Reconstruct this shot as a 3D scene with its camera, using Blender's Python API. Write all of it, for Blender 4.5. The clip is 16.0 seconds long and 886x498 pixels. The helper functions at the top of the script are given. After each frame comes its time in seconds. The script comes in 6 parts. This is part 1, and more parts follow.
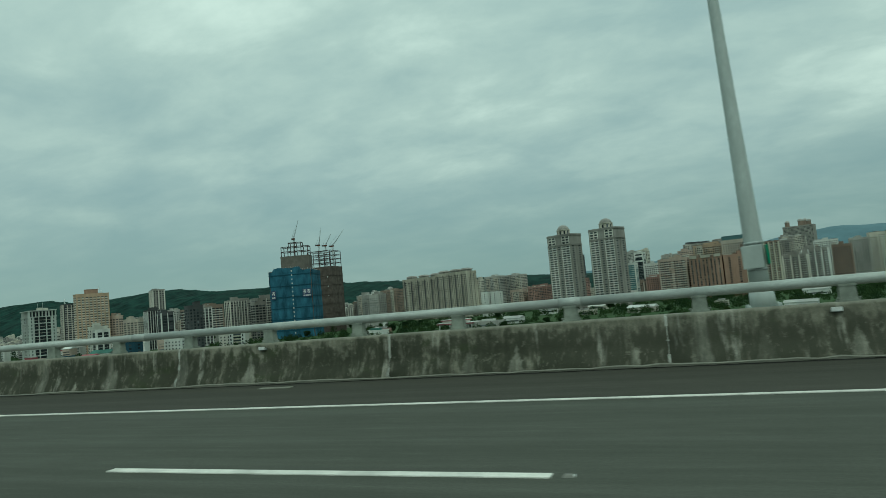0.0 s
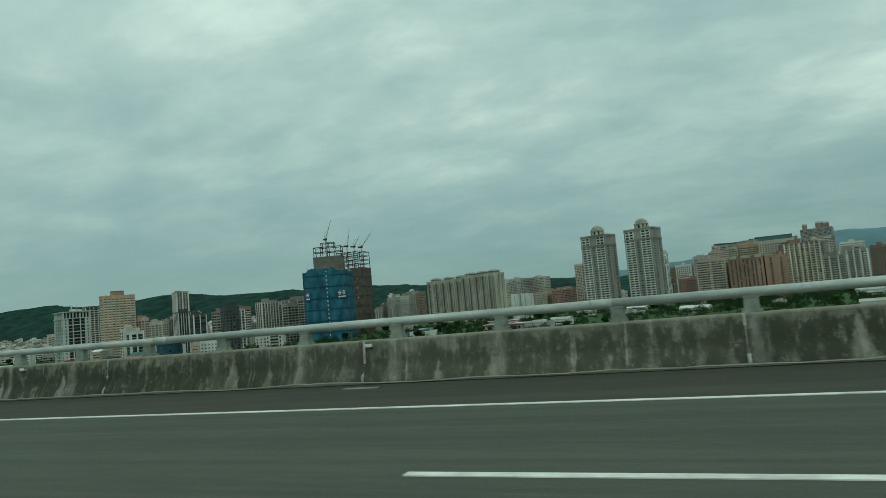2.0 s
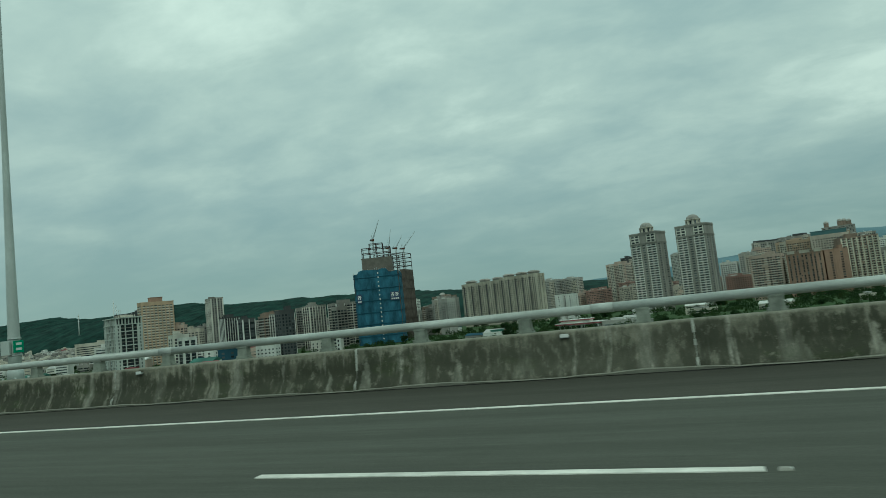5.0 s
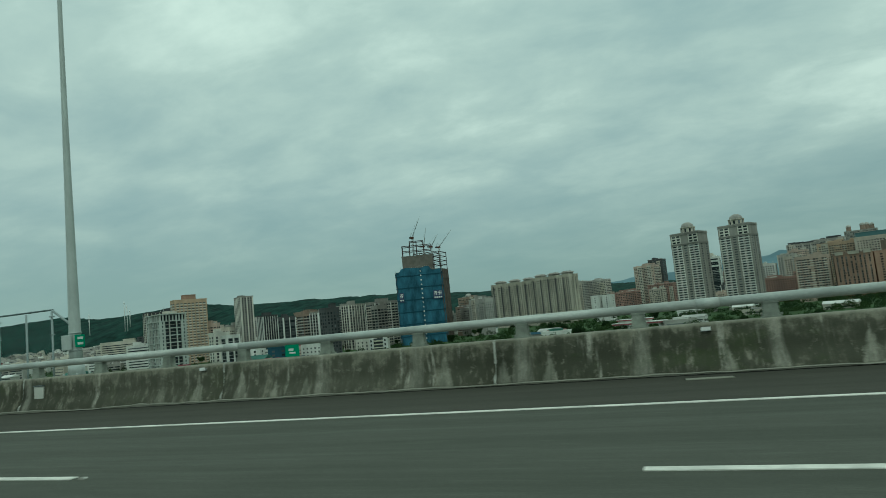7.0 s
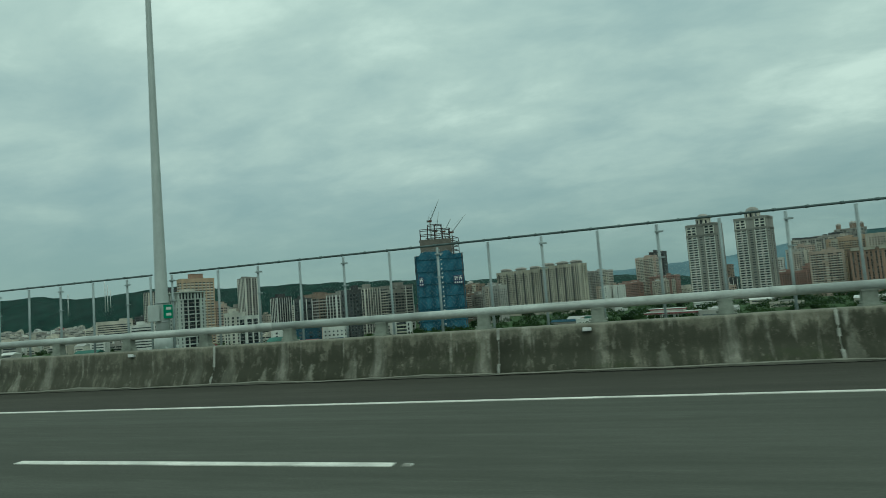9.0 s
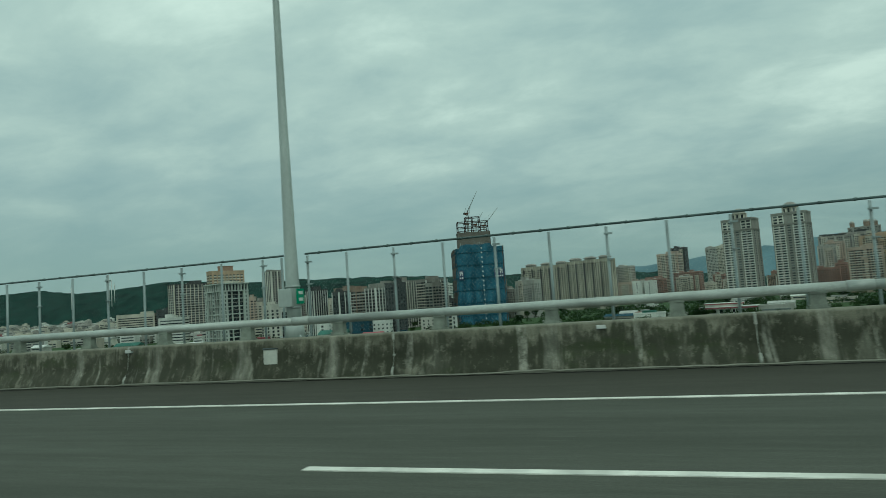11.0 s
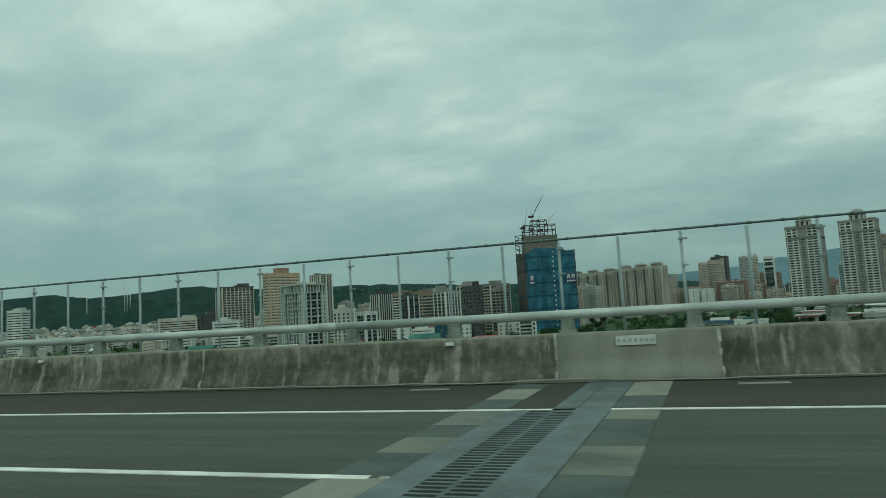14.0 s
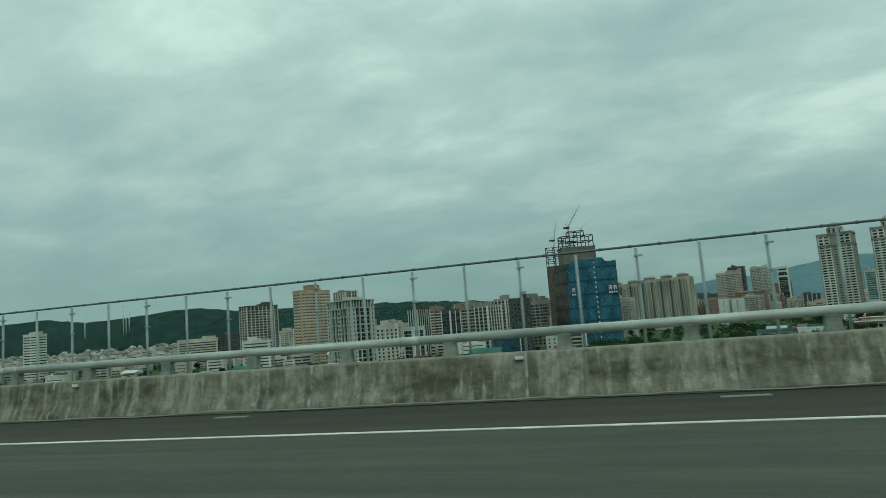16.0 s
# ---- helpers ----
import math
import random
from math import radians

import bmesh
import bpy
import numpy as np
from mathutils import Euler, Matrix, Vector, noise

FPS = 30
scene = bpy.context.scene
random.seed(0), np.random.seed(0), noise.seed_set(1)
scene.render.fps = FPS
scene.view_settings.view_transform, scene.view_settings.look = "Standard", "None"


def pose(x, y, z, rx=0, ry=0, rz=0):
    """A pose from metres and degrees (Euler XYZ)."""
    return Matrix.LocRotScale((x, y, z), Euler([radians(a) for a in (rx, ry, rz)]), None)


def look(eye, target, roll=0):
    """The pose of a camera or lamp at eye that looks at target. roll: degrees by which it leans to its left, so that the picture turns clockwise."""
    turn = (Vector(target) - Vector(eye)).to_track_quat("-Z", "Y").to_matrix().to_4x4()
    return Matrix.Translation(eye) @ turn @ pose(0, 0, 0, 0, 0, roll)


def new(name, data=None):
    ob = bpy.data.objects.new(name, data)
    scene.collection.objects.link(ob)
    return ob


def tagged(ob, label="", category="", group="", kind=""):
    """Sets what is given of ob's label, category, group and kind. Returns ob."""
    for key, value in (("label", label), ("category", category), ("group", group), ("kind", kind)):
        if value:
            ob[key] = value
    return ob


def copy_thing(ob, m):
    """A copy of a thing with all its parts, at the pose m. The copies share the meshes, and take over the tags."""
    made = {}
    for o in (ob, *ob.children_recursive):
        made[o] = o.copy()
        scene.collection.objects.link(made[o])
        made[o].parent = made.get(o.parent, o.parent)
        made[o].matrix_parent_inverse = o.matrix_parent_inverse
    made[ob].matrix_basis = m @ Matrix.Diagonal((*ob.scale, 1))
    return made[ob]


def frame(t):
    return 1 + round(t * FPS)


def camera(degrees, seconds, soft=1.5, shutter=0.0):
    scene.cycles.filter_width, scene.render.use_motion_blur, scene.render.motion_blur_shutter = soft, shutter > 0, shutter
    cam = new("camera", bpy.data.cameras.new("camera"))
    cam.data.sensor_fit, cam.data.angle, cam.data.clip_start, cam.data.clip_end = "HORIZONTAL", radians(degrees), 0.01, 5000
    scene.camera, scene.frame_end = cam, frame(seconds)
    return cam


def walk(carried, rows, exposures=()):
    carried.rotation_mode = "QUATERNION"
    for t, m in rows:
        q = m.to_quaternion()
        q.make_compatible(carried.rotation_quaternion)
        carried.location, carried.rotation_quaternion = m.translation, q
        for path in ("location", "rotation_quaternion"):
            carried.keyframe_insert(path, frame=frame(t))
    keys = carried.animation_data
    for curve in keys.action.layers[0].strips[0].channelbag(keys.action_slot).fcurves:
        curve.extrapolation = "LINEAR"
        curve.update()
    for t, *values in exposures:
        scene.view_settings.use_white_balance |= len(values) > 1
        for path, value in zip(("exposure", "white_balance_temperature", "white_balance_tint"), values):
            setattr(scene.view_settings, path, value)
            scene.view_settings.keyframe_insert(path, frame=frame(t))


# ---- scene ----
cam = camera(69.1, 16.0, soft=0.55, shutter=0.03)
EYE = 1.236
# seconds, x, y, yaw, pitch, roll
ROWS = [
    (0.0, 0.00, 0.240, 20.99, 4.47, 5.13),
    (0.5, -13.49, 0.132, 21.07, 4.55, 5.48),
    (1.0, -26.66, 0.107, 21.48, 4.85, 5.15),
    (1.5, -39.54, 0.132, 20.64, 4.54, 5.00),
    (2.0, -52.80, 0.099, 20.85, 4.89, 5.17),
    (2.5, -66.06, 0.042, 20.63, 4.56, 5.00),
    (3.0, -79.25, 0.075, 20.40, 4.57, 6.01),
    (3.5, -92.19, 0.046, 20.72, 5.07, 5.90),
    (4.0, -104.93, -0.011, 20.50, 5.31, 6.26),
    (6.3, -166.52, -0.230, 20.63, 5.71, 5.36),
    (6.5, -171.87, -0.238, 21.32, 5.57, 4.57),
    (7.0, -185.20, -0.215, 20.51, 5.81, 5.70),
    (7.5, -198.62, -0.294, 19.58, 5.59, 5.47),
    (8.0, -212.18, -0.322, 19.14, 5.59, 5.34),
    (8.5, -225.79, -0.308, 19.89, 5.67, 4.25),
    (9.0, -238.93, -0.151, 18.35, 4.67, 4.37),
    (11.5, -305.70, 0.095, 17.88, 4.38, 4.03),
    (12.0, -319.09, 0.116, 18.44, 4.61, 3.89),
    (12.5, -332.46, 0.130, 18.38, 4.85, 4.54),
    (13.0, -345.57, 0.038, 17.81, 5.41, 4.99),
    (13.5, -358.00, 0.016, 19.50, 5.85, 2.96),
    (14.0, -370.63, 0.044, 17.89, 5.21, 3.44),
    (14.5, -383.67, 0.033, 17.56, 5.42, 2.27),
    (15.0, -397.30, 0.068, 16.91, 5.58, 3.85),
    (15.5, -410.98, 0.060, 16.28, 5.30, 3.88),
    (16.0, -424.65, 0.065, 17.11, 6.76, 4.56),
]
EXPOSURE = [(0.0, 0.0, 5990.0, -17.5), (16.0, 0.0, 5990.0, -17.5)]
walk(cam, [(t, pose(x, y, EYE, 90 + pitch, roll, yaw)) for t, x, y, yaw, pitch, roll in ROWS], EXPOSURE)

# ---- world and sun: an overcast sky ----
GROUND = -30.0


def node(tree, kind, **values):
    n = tree.nodes.new(kind)
    for key, value in values.items():
        n.inputs[key.replace("_", " ")].default_value = value
    return n


def maths(tree, op, a, b=0.0, clamp=False):
    n = tree.nodes.new("ShaderNodeMath")
    n.operation, n.use_clamp = op, clamp
    for i, v in enumerate((a, b)):
        if isinstance(v, (int, float)):
            n.inputs[i].default_value = v
        else:
            tree.links.new(v, n.inputs[i])
    return n.outputs[0]


def blend(tree, fac, a, b, mode="MIX"):
    n = tree.nodes.new("ShaderNodeMix")
    n.data_type, n.blend_type = "RGBA", mode
    for socket, v in ((n.inputs[0], fac), (n.inputs[6], a), (n.inputs[7], b)):
        if isinstance(v, (int, float)):
            socket.default_value = v
        elif isinstance(v, tuple):
            socket.default_value = (*v, 1) if len(v) == 3 else v
        else:
            tree.links.new(v, socket)
    return n.outputs[2]


def ramp(tree, fac, stops):
    n = tree.nodes.new("ShaderNodeValToRGB")
    e = n.color_ramp.elements
    while len(e) < len(stops):
        e.new(0.5)
    for el, (p, c) in zip(e, stops):
        el.position = p
        el.color = (c, c, c, 1) if isinstance(c, (int, float)) else (*c, 1)
    tree.links.new(fac, n.inputs[0])
    return n.outputs[0]


world = bpy.data.worlds.new("overcast_sky")
scene.world = world
world.use_nodes = True
wt = world.node_tree
wt.nodes.clear()
sky = wt.nodes.new("ShaderNodeTexSky")
sky.sky_type, sky.sun_disc = "NISHITA", False
sky.sun_elevation, sky.sun_rotation = radians(48), radians(150)
coord = wt.nodes.new("ShaderNodeTexCoord")
split = wt.nodes.new("ShaderNodeSeparateXYZ")
wt.links.new(coord.outputs["Generated"], split.inputs[0])
height = maths(wt, "MAXIMUM", split.outputs[2], 0.0)
reach = maths(wt, "ADD", height, 0.26)
flat = wt.nodes.new("ShaderNodeCombineXYZ")
wt.links.new(maths(wt, "DIVIDE", split.outputs[0], reach), flat.inputs[0])
wt.links.new(maths(wt, "DIVIDE", split.outputs[1], reach), flat.inputs[1])
shift = wt.nodes.new("ShaderNodeMapping")
shift.inputs["Location"].default_value = (6.75, 2.35, 0.4)
shift.inputs["Rotation"].default_value = (0, 0, radians(-6))
shift.inputs["Scale"].default_value = (0.75, 1.0, 1.0)
wt.links.new(flat.outputs[0], shift.inputs[0])
big = node(wt, "ShaderNodeTexNoise", Scale=1.25, Detail=3.0, Roughness=0.42, Distortion=0.25)
fine = node(wt, "ShaderNodeTexNoise", Scale=4.0, Detail=6.0, Roughness=0.56, Distortion=0.2)
for n in (big, fine):
    wt.links.new(shift.outputs[0], n.inputs["Vector"])
cover = maths(wt, "ADD", maths(wt, "MULTIPLY", big.outputs[0], 0.56), maths(wt, "MULTIPLY", fine.outputs[0], 0.44))
cloud = ramp(wt, cover, [(0.34, (0.335, 0.41, 0.43)), (0.44, (0.405, 0.47, 0.475)), (0.53, (0.50, 0.555, 0.54)), (0.63, (0.68, 0.72, 0.685))])
low = maths(wt, "MULTIPLY", height, 5.0, clamp=True)
lowband = ramp(wt, low, [(0.0, 0.95), (0.35, 0.7), (1.0, 0.0)])
east = maths(wt, "ADD", maths(wt, "MULTIPLY", split.outputs[0], 1.1), 0.75, clamp=True)
cloud = blend(wt, lowband, cloud, blend(wt, east, (0.275, 0.355, 0.358), (0.205, 0.285, 0.30)))
zenith = ramp(wt, height, [(0.1, 1.0), (0.5, 1.18), (1.0, 1.3)])
cloud = blend(wt, 1.0, cloud, zenith, "MULTIPLY")
air = node(wt, "ShaderNodeBackground", Strength=0.06)
wt.links.new(sky.outputs[0], air.inputs["Color"])
deck = node(wt, "ShaderNodeBackground", Strength=1.0)
wt.links.new(cloud, deck.inputs["Color"])
both = wt.nodes.new("ShaderNodeMixShader")
both.inputs[0].default_value = 0.9
wt.links.new(air.outputs[0], both.inputs[1])
wt.links.new(deck.outputs[0], both.inputs[2])
out = wt.nodes.new("ShaderNodeOutputWorld")
wt.links.new(both.outputs[0], out.inputs[0])

sun = new("sun", bpy.data.lights.new("sun", "SUN"))
sun.data.energy, sun.data.angle, sun.data.color = 0.6, radians(25), (1.0, 0.97, 0.92)
sun.matrix_world = look((30, -60, 80), (0, 0, 0))


# ---- materials ----
def material(name, colour, rough=0.8, vary=0.25, scale=1.0, bump=0.2, metal=0.0, fine=12.0, stretch=(1, 1, 1), second=None, per_piece=0.0, gloss=0.5):
    """A surface with broad stains and fine grain; second: the colour of the stains."""
    m = bpy.data.materials.new(name)
    m.use_nodes = True
    t = m.node_tree
    bsdf = t.nodes["Principled BSDF"]
    geo = t.nodes.new("ShaderNodeNewGeometry")
    mp = t.nodes.new("ShaderNodeMapping")
    mp.inputs["Scale"].default_value = stretch
    t.links.new(geo.outputs["Position"], mp.inputs[0])
    a = node(t, "ShaderNodeTexNoise", Scale=scale, Detail=5.0, Roughness=0.6)
    b = node(t, "ShaderNodeTexNoise", Scale=scale * fine, Detail=4.0, Roughness=0.65)
    for n in (a, b):
        t.links.new(mp.outputs[0], n.inputs["Vector"])
    dark = second or tuple(c * (1 - vary) for c in colour)
    lite = tuple(min(1, c * (1 + vary * 0.55)) for c in colour)
    c1 = blend(t, ramp(t, a.outputs[0], [(0.35, 0.0), (0.65, 1.0)]), dark, lite)
    c2 = blend(t, maths(t, "MULTIPLY", ramp(t, b.outputs[0], [(0.3, 1.0), (0.62, 0.0)]), 0.45), c1, tuple(c * 0.72 for c in colour))
    if per_piece:
        info = t.nodes.new("ShaderNodeObjectInfo")
        c2 = blend(t, maths(t, "MULTIPLY", info.outputs["Random"], per_piece), c2, tuple(c * 0.45 for c in colour))
    t.links.new(c2, bsdf.inputs["Base Color"])
    r = ramp(t, b.outputs[0], [(0.3, max(0.02, rough - 0.1)), (0.7, min(1, rough + 0.1))])
    t.links.new(r, bsdf.inputs["Roughness"])
    bsdf.inputs["Metallic"].default_value = metal
    bsdf.inputs["Specular IOR Level"].default_value = gloss
    if bump:
        bp = node(t, "ShaderNodeBump", Strength=bump, Distance=0.02)
        t.links.new(b.outputs[0], bp.inputs["Height"])
        t.links.new(bp.outputs[0], bsdf.inputs["Normal"])
    return m


def asphalt(name, base, worn):
    """Asphalt with aggregate grain, faint lengthwise wheel tracks and repair bands."""
    m = bpy.data.materials.new(name)
    m.use_nodes = True
    t = m.node_tree
    bsdf = t.nodes["Principled BSDF"]
    geo = t.nodes.new("ShaderNodeNewGeometry")
    long = t.nodes.new("ShaderNodeMapping")
    long.inputs["Scale"].default_value = (0.05, 2.2, 1)
    t.links.new(geo.outputs["Position"], long.inputs[0])
    tracks = node(t, "ShaderNodeTexNoise", Scale=1.0, Detail=5.0, Roughness=0.65)
    t.links.new(long.outputs[0], tracks.inputs["Vector"])
    patch = node(t, "ShaderNodeTexNoise", Scale=0.5, Detail=5.0, Roughness=0.6)
    grain = node(t, "ShaderNodeTexNoise", Scale=60.0, Detail=6.0, Roughness=0.75)
    for n in (patch, grain):
        t.links.new(geo.outputs["Position"], n.inputs["Vector"])
    c = blend(t, ramp(t, tracks.outputs[0], [(0.38, 0.0), (0.62, 1.0)]), base, worn)
    c = blend(t, maths(t, "MULTIPLY", ramp(t, patch.outputs[0], [(0.4, 0.0), (0.7, 1.0)]), 0.3), c, tuple(v * 0.75 for v in base))
    drag = t.nodes.new("ShaderNodeMapping")
    drag.inputs["Scale"].default_value = (1.2, 9.0, 1)
    t.links.new(geo.outputs["Position"], drag.inputs[0])
    scuff = node(t, "ShaderNodeTexNoise", Scale=1.0, Detail=5.0, Roughness=0.7)
    t.links.new(drag.outputs[0], scuff.inputs["Vector"])
    c = blend(t, maths(t, "MULTIPLY", ramp(t, scuff.outputs[0], [(0.46, 0.0), (0.66, 1.0)]), 0.26), c, tuple(v * 0.6 for v in base))
    c = blend(t, maths(t, "MULTIPLY", ramp(t, scuff.outputs[0], [(0.34, 1.0), (0.42, 0.0)]), 0.2), c, tuple(v * 1.5 for v in worn))
    c = blend(t, maths(t, "MULTIPLY", ramp(t, grain.outputs[0], [(0.42, 1.0), (0.6, 0.0)]), 0.5), c, tuple(v * 0.5 for v in base))
    t.links.new(c, bsdf.inputs["Base Color"])
    bsdf.inputs["Roughness"].default_value = 0.93
    bsdf.inputs["Specular IOR Level"].default_value = 0.2
    bp = node(t, "ShaderNodeBump", Strength=0.5, Distance=0.004)
    t.links.new(grain.outputs[0], bp.inputs["Height"])
    t.links.new(bp.outputs[0], bsdf.inputs["Normal"])
    return m


def stained_concrete():
    """Weathered parapet concrete: mould, lime runs from the top, a paler splashed foot."""
    m = bpy.data.materials.new("stained_concrete")
    m.use_nodes = True
    t = m.node_tree
    bsdf = t.nodes["Principled BSDF"]
    geo = t.nodes.new("ShaderNodeNewGeometry")

    def noise_at(sx, sz, scale, detail=4.0, rough=0.6, dist=0.0):
        mp = t.nodes.new("ShaderNodeMapping")
        mp.inputs["Scale"].default_value = (sx, 0.3, sz)
        t.links.new(geo.outputs["Position"], mp.inputs[0])
        n = node(t, "ShaderNodeTexNoise", Scale=scale, Detail=detail, Roughness=rough, Distortion=dist)
        t.links.new(mp.outputs[0], n.inputs["Vector"])
        return n.outputs[0]

    sep = t.nodes.new("ShaderNodeSeparateXYZ")
    t.links.new(geo.outputs["Position"], sep.inputs[0])
    broad = noise_at(0.55, 1.5, 1.5, 5.0, 0.65)
    runs = noise_at(6.0, 0.55, 1.0, 5.0, 0.66, 0.4)
    lime = noise_at(3.4, 0.4, 1.0, 4.0, 0.6, 0.3)
    blotch = noise_at(1.0, 1.0, 6.0, 7.0, 0.75)
    grain = noise_at(1.0, 1.0, 45.0, 5.0, 0.7)
    far = noise_at(0.05, 0.1, 1.0, 2.0)
    # pale weathered top, mould fingers that thicken towards the foot
    clump = noise_at(1.25, 1.0, 2.3, 9.0, 0.68, 0.25)
    stretch = t.nodes.new("ShaderNodeMapRange")
    stretch.inputs["From Min"].default_value, stretch.inputs["From Max"].default_value = -428.0, -345.0
    stretch.inputs["To Min"].default_value, stretch.inputs["To Max"].default_value = 0.42, 1.0
    t.links.new(sep.outputs[0], stretch.inputs["Value"])
    c = blend(t, ramp(t, broad, [(0.40, 0.0), (0.60, 1.0)]), (0.150, 0.142, 0.106), (0.250, 0.236, 0.182))
    depth = ramp(t, sep.outputs[2], [(0.0, 0.60), (0.10, 0.92), (0.38, 1.0), (0.58, 0.62), (0.70, 0.12), (0.74, 0.0)])
    finger = maths(t, "ADD", maths(t, "MULTIPLY", runs, 0.38), maths(t, "MULTIPLY", clump, 0.62))
    reachy = maths(t, "ADD", finger, maths(t, "MULTIPLY", maths(t, "SUBTRACT", depth, 0.5), 0.16))
    mould = maths(t, "MULTIPLY", ramp(t, reachy, [(0.47, 0.0), (0.52, 0.78), (0.58, 1.0)]), maths(t, "ADD", 0.45, maths(t, "MULTIPLY", stretch.outputs[0], 0.55)))
    c = blend(t, maths(t, "MULTIPLY", mould, 0.92), c, (0.040, 0.042, 0.027))
    moss = maths(t, "MULTIPLY", mould, ramp(t, broad, [(0.56, 0.0), (0.68, 0.8)]))
    c = blend(t, moss, c, (0.050, 0.066, 0.026))
    c = blend(t, maths(t, "MULTIPLY", ramp(t, blotch, [(0.585, 0.0), (0.63, 1.0)]), 0.55), c, (0.27, 0.255, 0.20))
    # paler in places, along many metres
    c = blend(t, maths(t, "MULTIPLY", ramp(t, far, [(0.48, 0.0), (0.60, 1.0)]), 0.28), c, (0.26, 0.245, 0.195))
    newer = maths(t, "MULTIPLY", maths(t, "SUBTRACT", 1.0, stretch.outputs[0]), ramp(t, broad, [(0.38, 0.1), (0.58, 1.0)]))
    c = blend(t, newer, c, (0.40, 0.375, 0.295))
    # lime runs with a shape of their own
    white = maths(t, "MULTIPLY", ramp(t, maths(t, "ADD", lime, maths(t, "MULTIPLY", maths(t, "SUBTRACT", 1.0, stretch.outputs[0]), 0.17)), [(0.60, 0.0), (0.66, 1.0)]), ramp(t, blotch, [(0.38, 0.1), (0.56, 1.0)]))
    # and runs that start under the rail's posts, wider towards the foot
    at = maths(t, "DIVIDE", maths(t, "ADD", sep.outputs[0], 0.83), 1.86)
    cell = maths(t, "FLOOR", at)
    wn = t.nodes.new("ShaderNodeTexWhiteNoise")
    wn.noise_dimensions = "1D"
    t.links.new(cell, wn.inputs["W"])
    mid = maths(t, "ABSOLUTE", maths(t, "SUBTRACT", maths(t, "SUBTRACT", at, cell), 0.5))
    some = ramp(t, wn.outputs[0], [(0.22, 0.0), (0.75, 1.0)])
    wide = maths(t, "ADD", maths(t, "MULTIPLY", maths(t, "SUBTRACT", 0.7, sep.outputs[2]), 0.045), 0.012)
    wob = maths(t, "SUBTRACT", maths(t, "ADD", mid, maths(t, "MULTIPLY", maths(t, "SUBTRACT", runs, 0.5), 0.20)), wide)
    under = maths(t, "MULTIPLY", ramp(t, maths(t, "ADD", wob, 0.5), [(0.49, 1.0), (0.55, 0.0)]), some)
    white = maths(t, "MAXIMUM", maths(t, "MULTIPLY", white, 0.8), maths(t, "MULTIPLY", under, maths(t, "ADD", 0.12, maths(t, "MULTIPLY", blotch, 0.68))))
    c = blend(t, white, c, (0.46, 0.44, 0.37))
    # short pale bells that begin half-way down and widen to the foot
    at2 = maths(t, "DIVIDE", maths(t, "ADD", sep.outputs[0], 0.31), 0.86)
    cell2 = maths(t, "FLOOR", at2)
    wn2 = t.nodes.new("ShaderNodeTexWhiteNoise")
    wn2.noise_dimensions = "1D"
    t.links.new(cell2, wn2.inputs["W"])
    tone = t.nodes.new("ShaderNodeSeparateColor")
    t.links.new(wn2.outputs["Color"], tone.inputs[0])
    centre = maths(t, "ADD", 0.3, maths(t, "MULTIPLY", tone.outputs[0], 0.4))
    off2 = maths(t, "ABSOLUTE", maths(t, "SUBTRACT", maths(t, "SUBTRACT", at2, cell2), centre))
    start = maths(t, "ADD", 0.18, maths(t, "MULTIPLY", tone.outputs[1], 0.5))
    fall = maths(t, "SUBTRACT", start, sep.outputs[2])
    wide2 = maths(t, "ADD", maths(t, "MULTIPLY", fall, 0.34), maths(t, "MULTIPLY", maths(t, "SUBTRACT", blotch, 0.5), 0.30))
    bell = maths(t, "MULTIPLY", ramp(t, maths(t, "ADD", maths(t, "SUBTRACT", wide2, off2), 0.5), [(0.48, 0.0), (0.53, 1.0)]), ramp(t, tone.outputs[2], [(0.45, 0.0), (0.8, 0.75)]))
    c = blend(t, maths(t, "MULTIPLY", bell, ramp(t, runs, [(0.35, 0.35), (0.6, 1.0)])), c, (0.40, 0.385, 0.315))
    # mottling of lichen and dirt over all of it
    mottle = noise_at(1.3, 0.6, 6.0, 6.0, 0.66, 0.1)
    dull = maths(t, "MULTIPLY", ramp(t, mottle, [(0.45, 0.0), (0.56, 1.0)]), 0.38)
    c = blend(t, dull, c, (0.058, 0.060, 0.042))
    pale = maths(t, "MULTIPLY", ramp(t, mottle, [(0.34, 1.0), (0.43, 0.0)]), 0.35)
    c = blend(t, pale, c, (0.33, 0.315, 0.25))
    # an old stretch, black with mould
    old = maths(t, "SUBTRACT", 1.0, maths(t, "DIVIDE", maths(t, "ABSOLUTE", maths(t, "ADD", sep.outputs[0], 92.5)), 11.0), clamp=True)
    c = blend(t, maths(t, "MULTIPLY", maths(t, "MULTIPLY", old, 0.95), ramp(t, sep.outputs[2], [(0.02, 1.0), (0.45, 0.9), (0.68, 0.15)])), c, (0.048, 0.052, 0.034))
    # clean weathered top edge and splashed foot
    edge = ramp(t, maths(t, "ADD", sep.outputs[2], maths(t, "MULTIPLY", blotch, 0.10)), [(0.0, 1.0), (0.065, 0.9), (0.095, 0.0), (0.73, 0.0), (0.775, 0.8)])
    c = blend(t, maths(t, "MULTIPLY", edge, 0.7), c, (0.33, 0.315, 0.255))
    c = blend(t, maths(t, "MULTIPLY", ramp(t, grain, [(0.4, 1.0), (0.62, 0.0)]), 0.22), c, (0.055, 0.056, 0.042))
    t.links.new(c, bsdf.inputs["Base Color"])
    bsdf.inputs["Roughness"].default_value = 0.92
    bsdf.inputs["Specular IOR Level"].default_value = 0.25
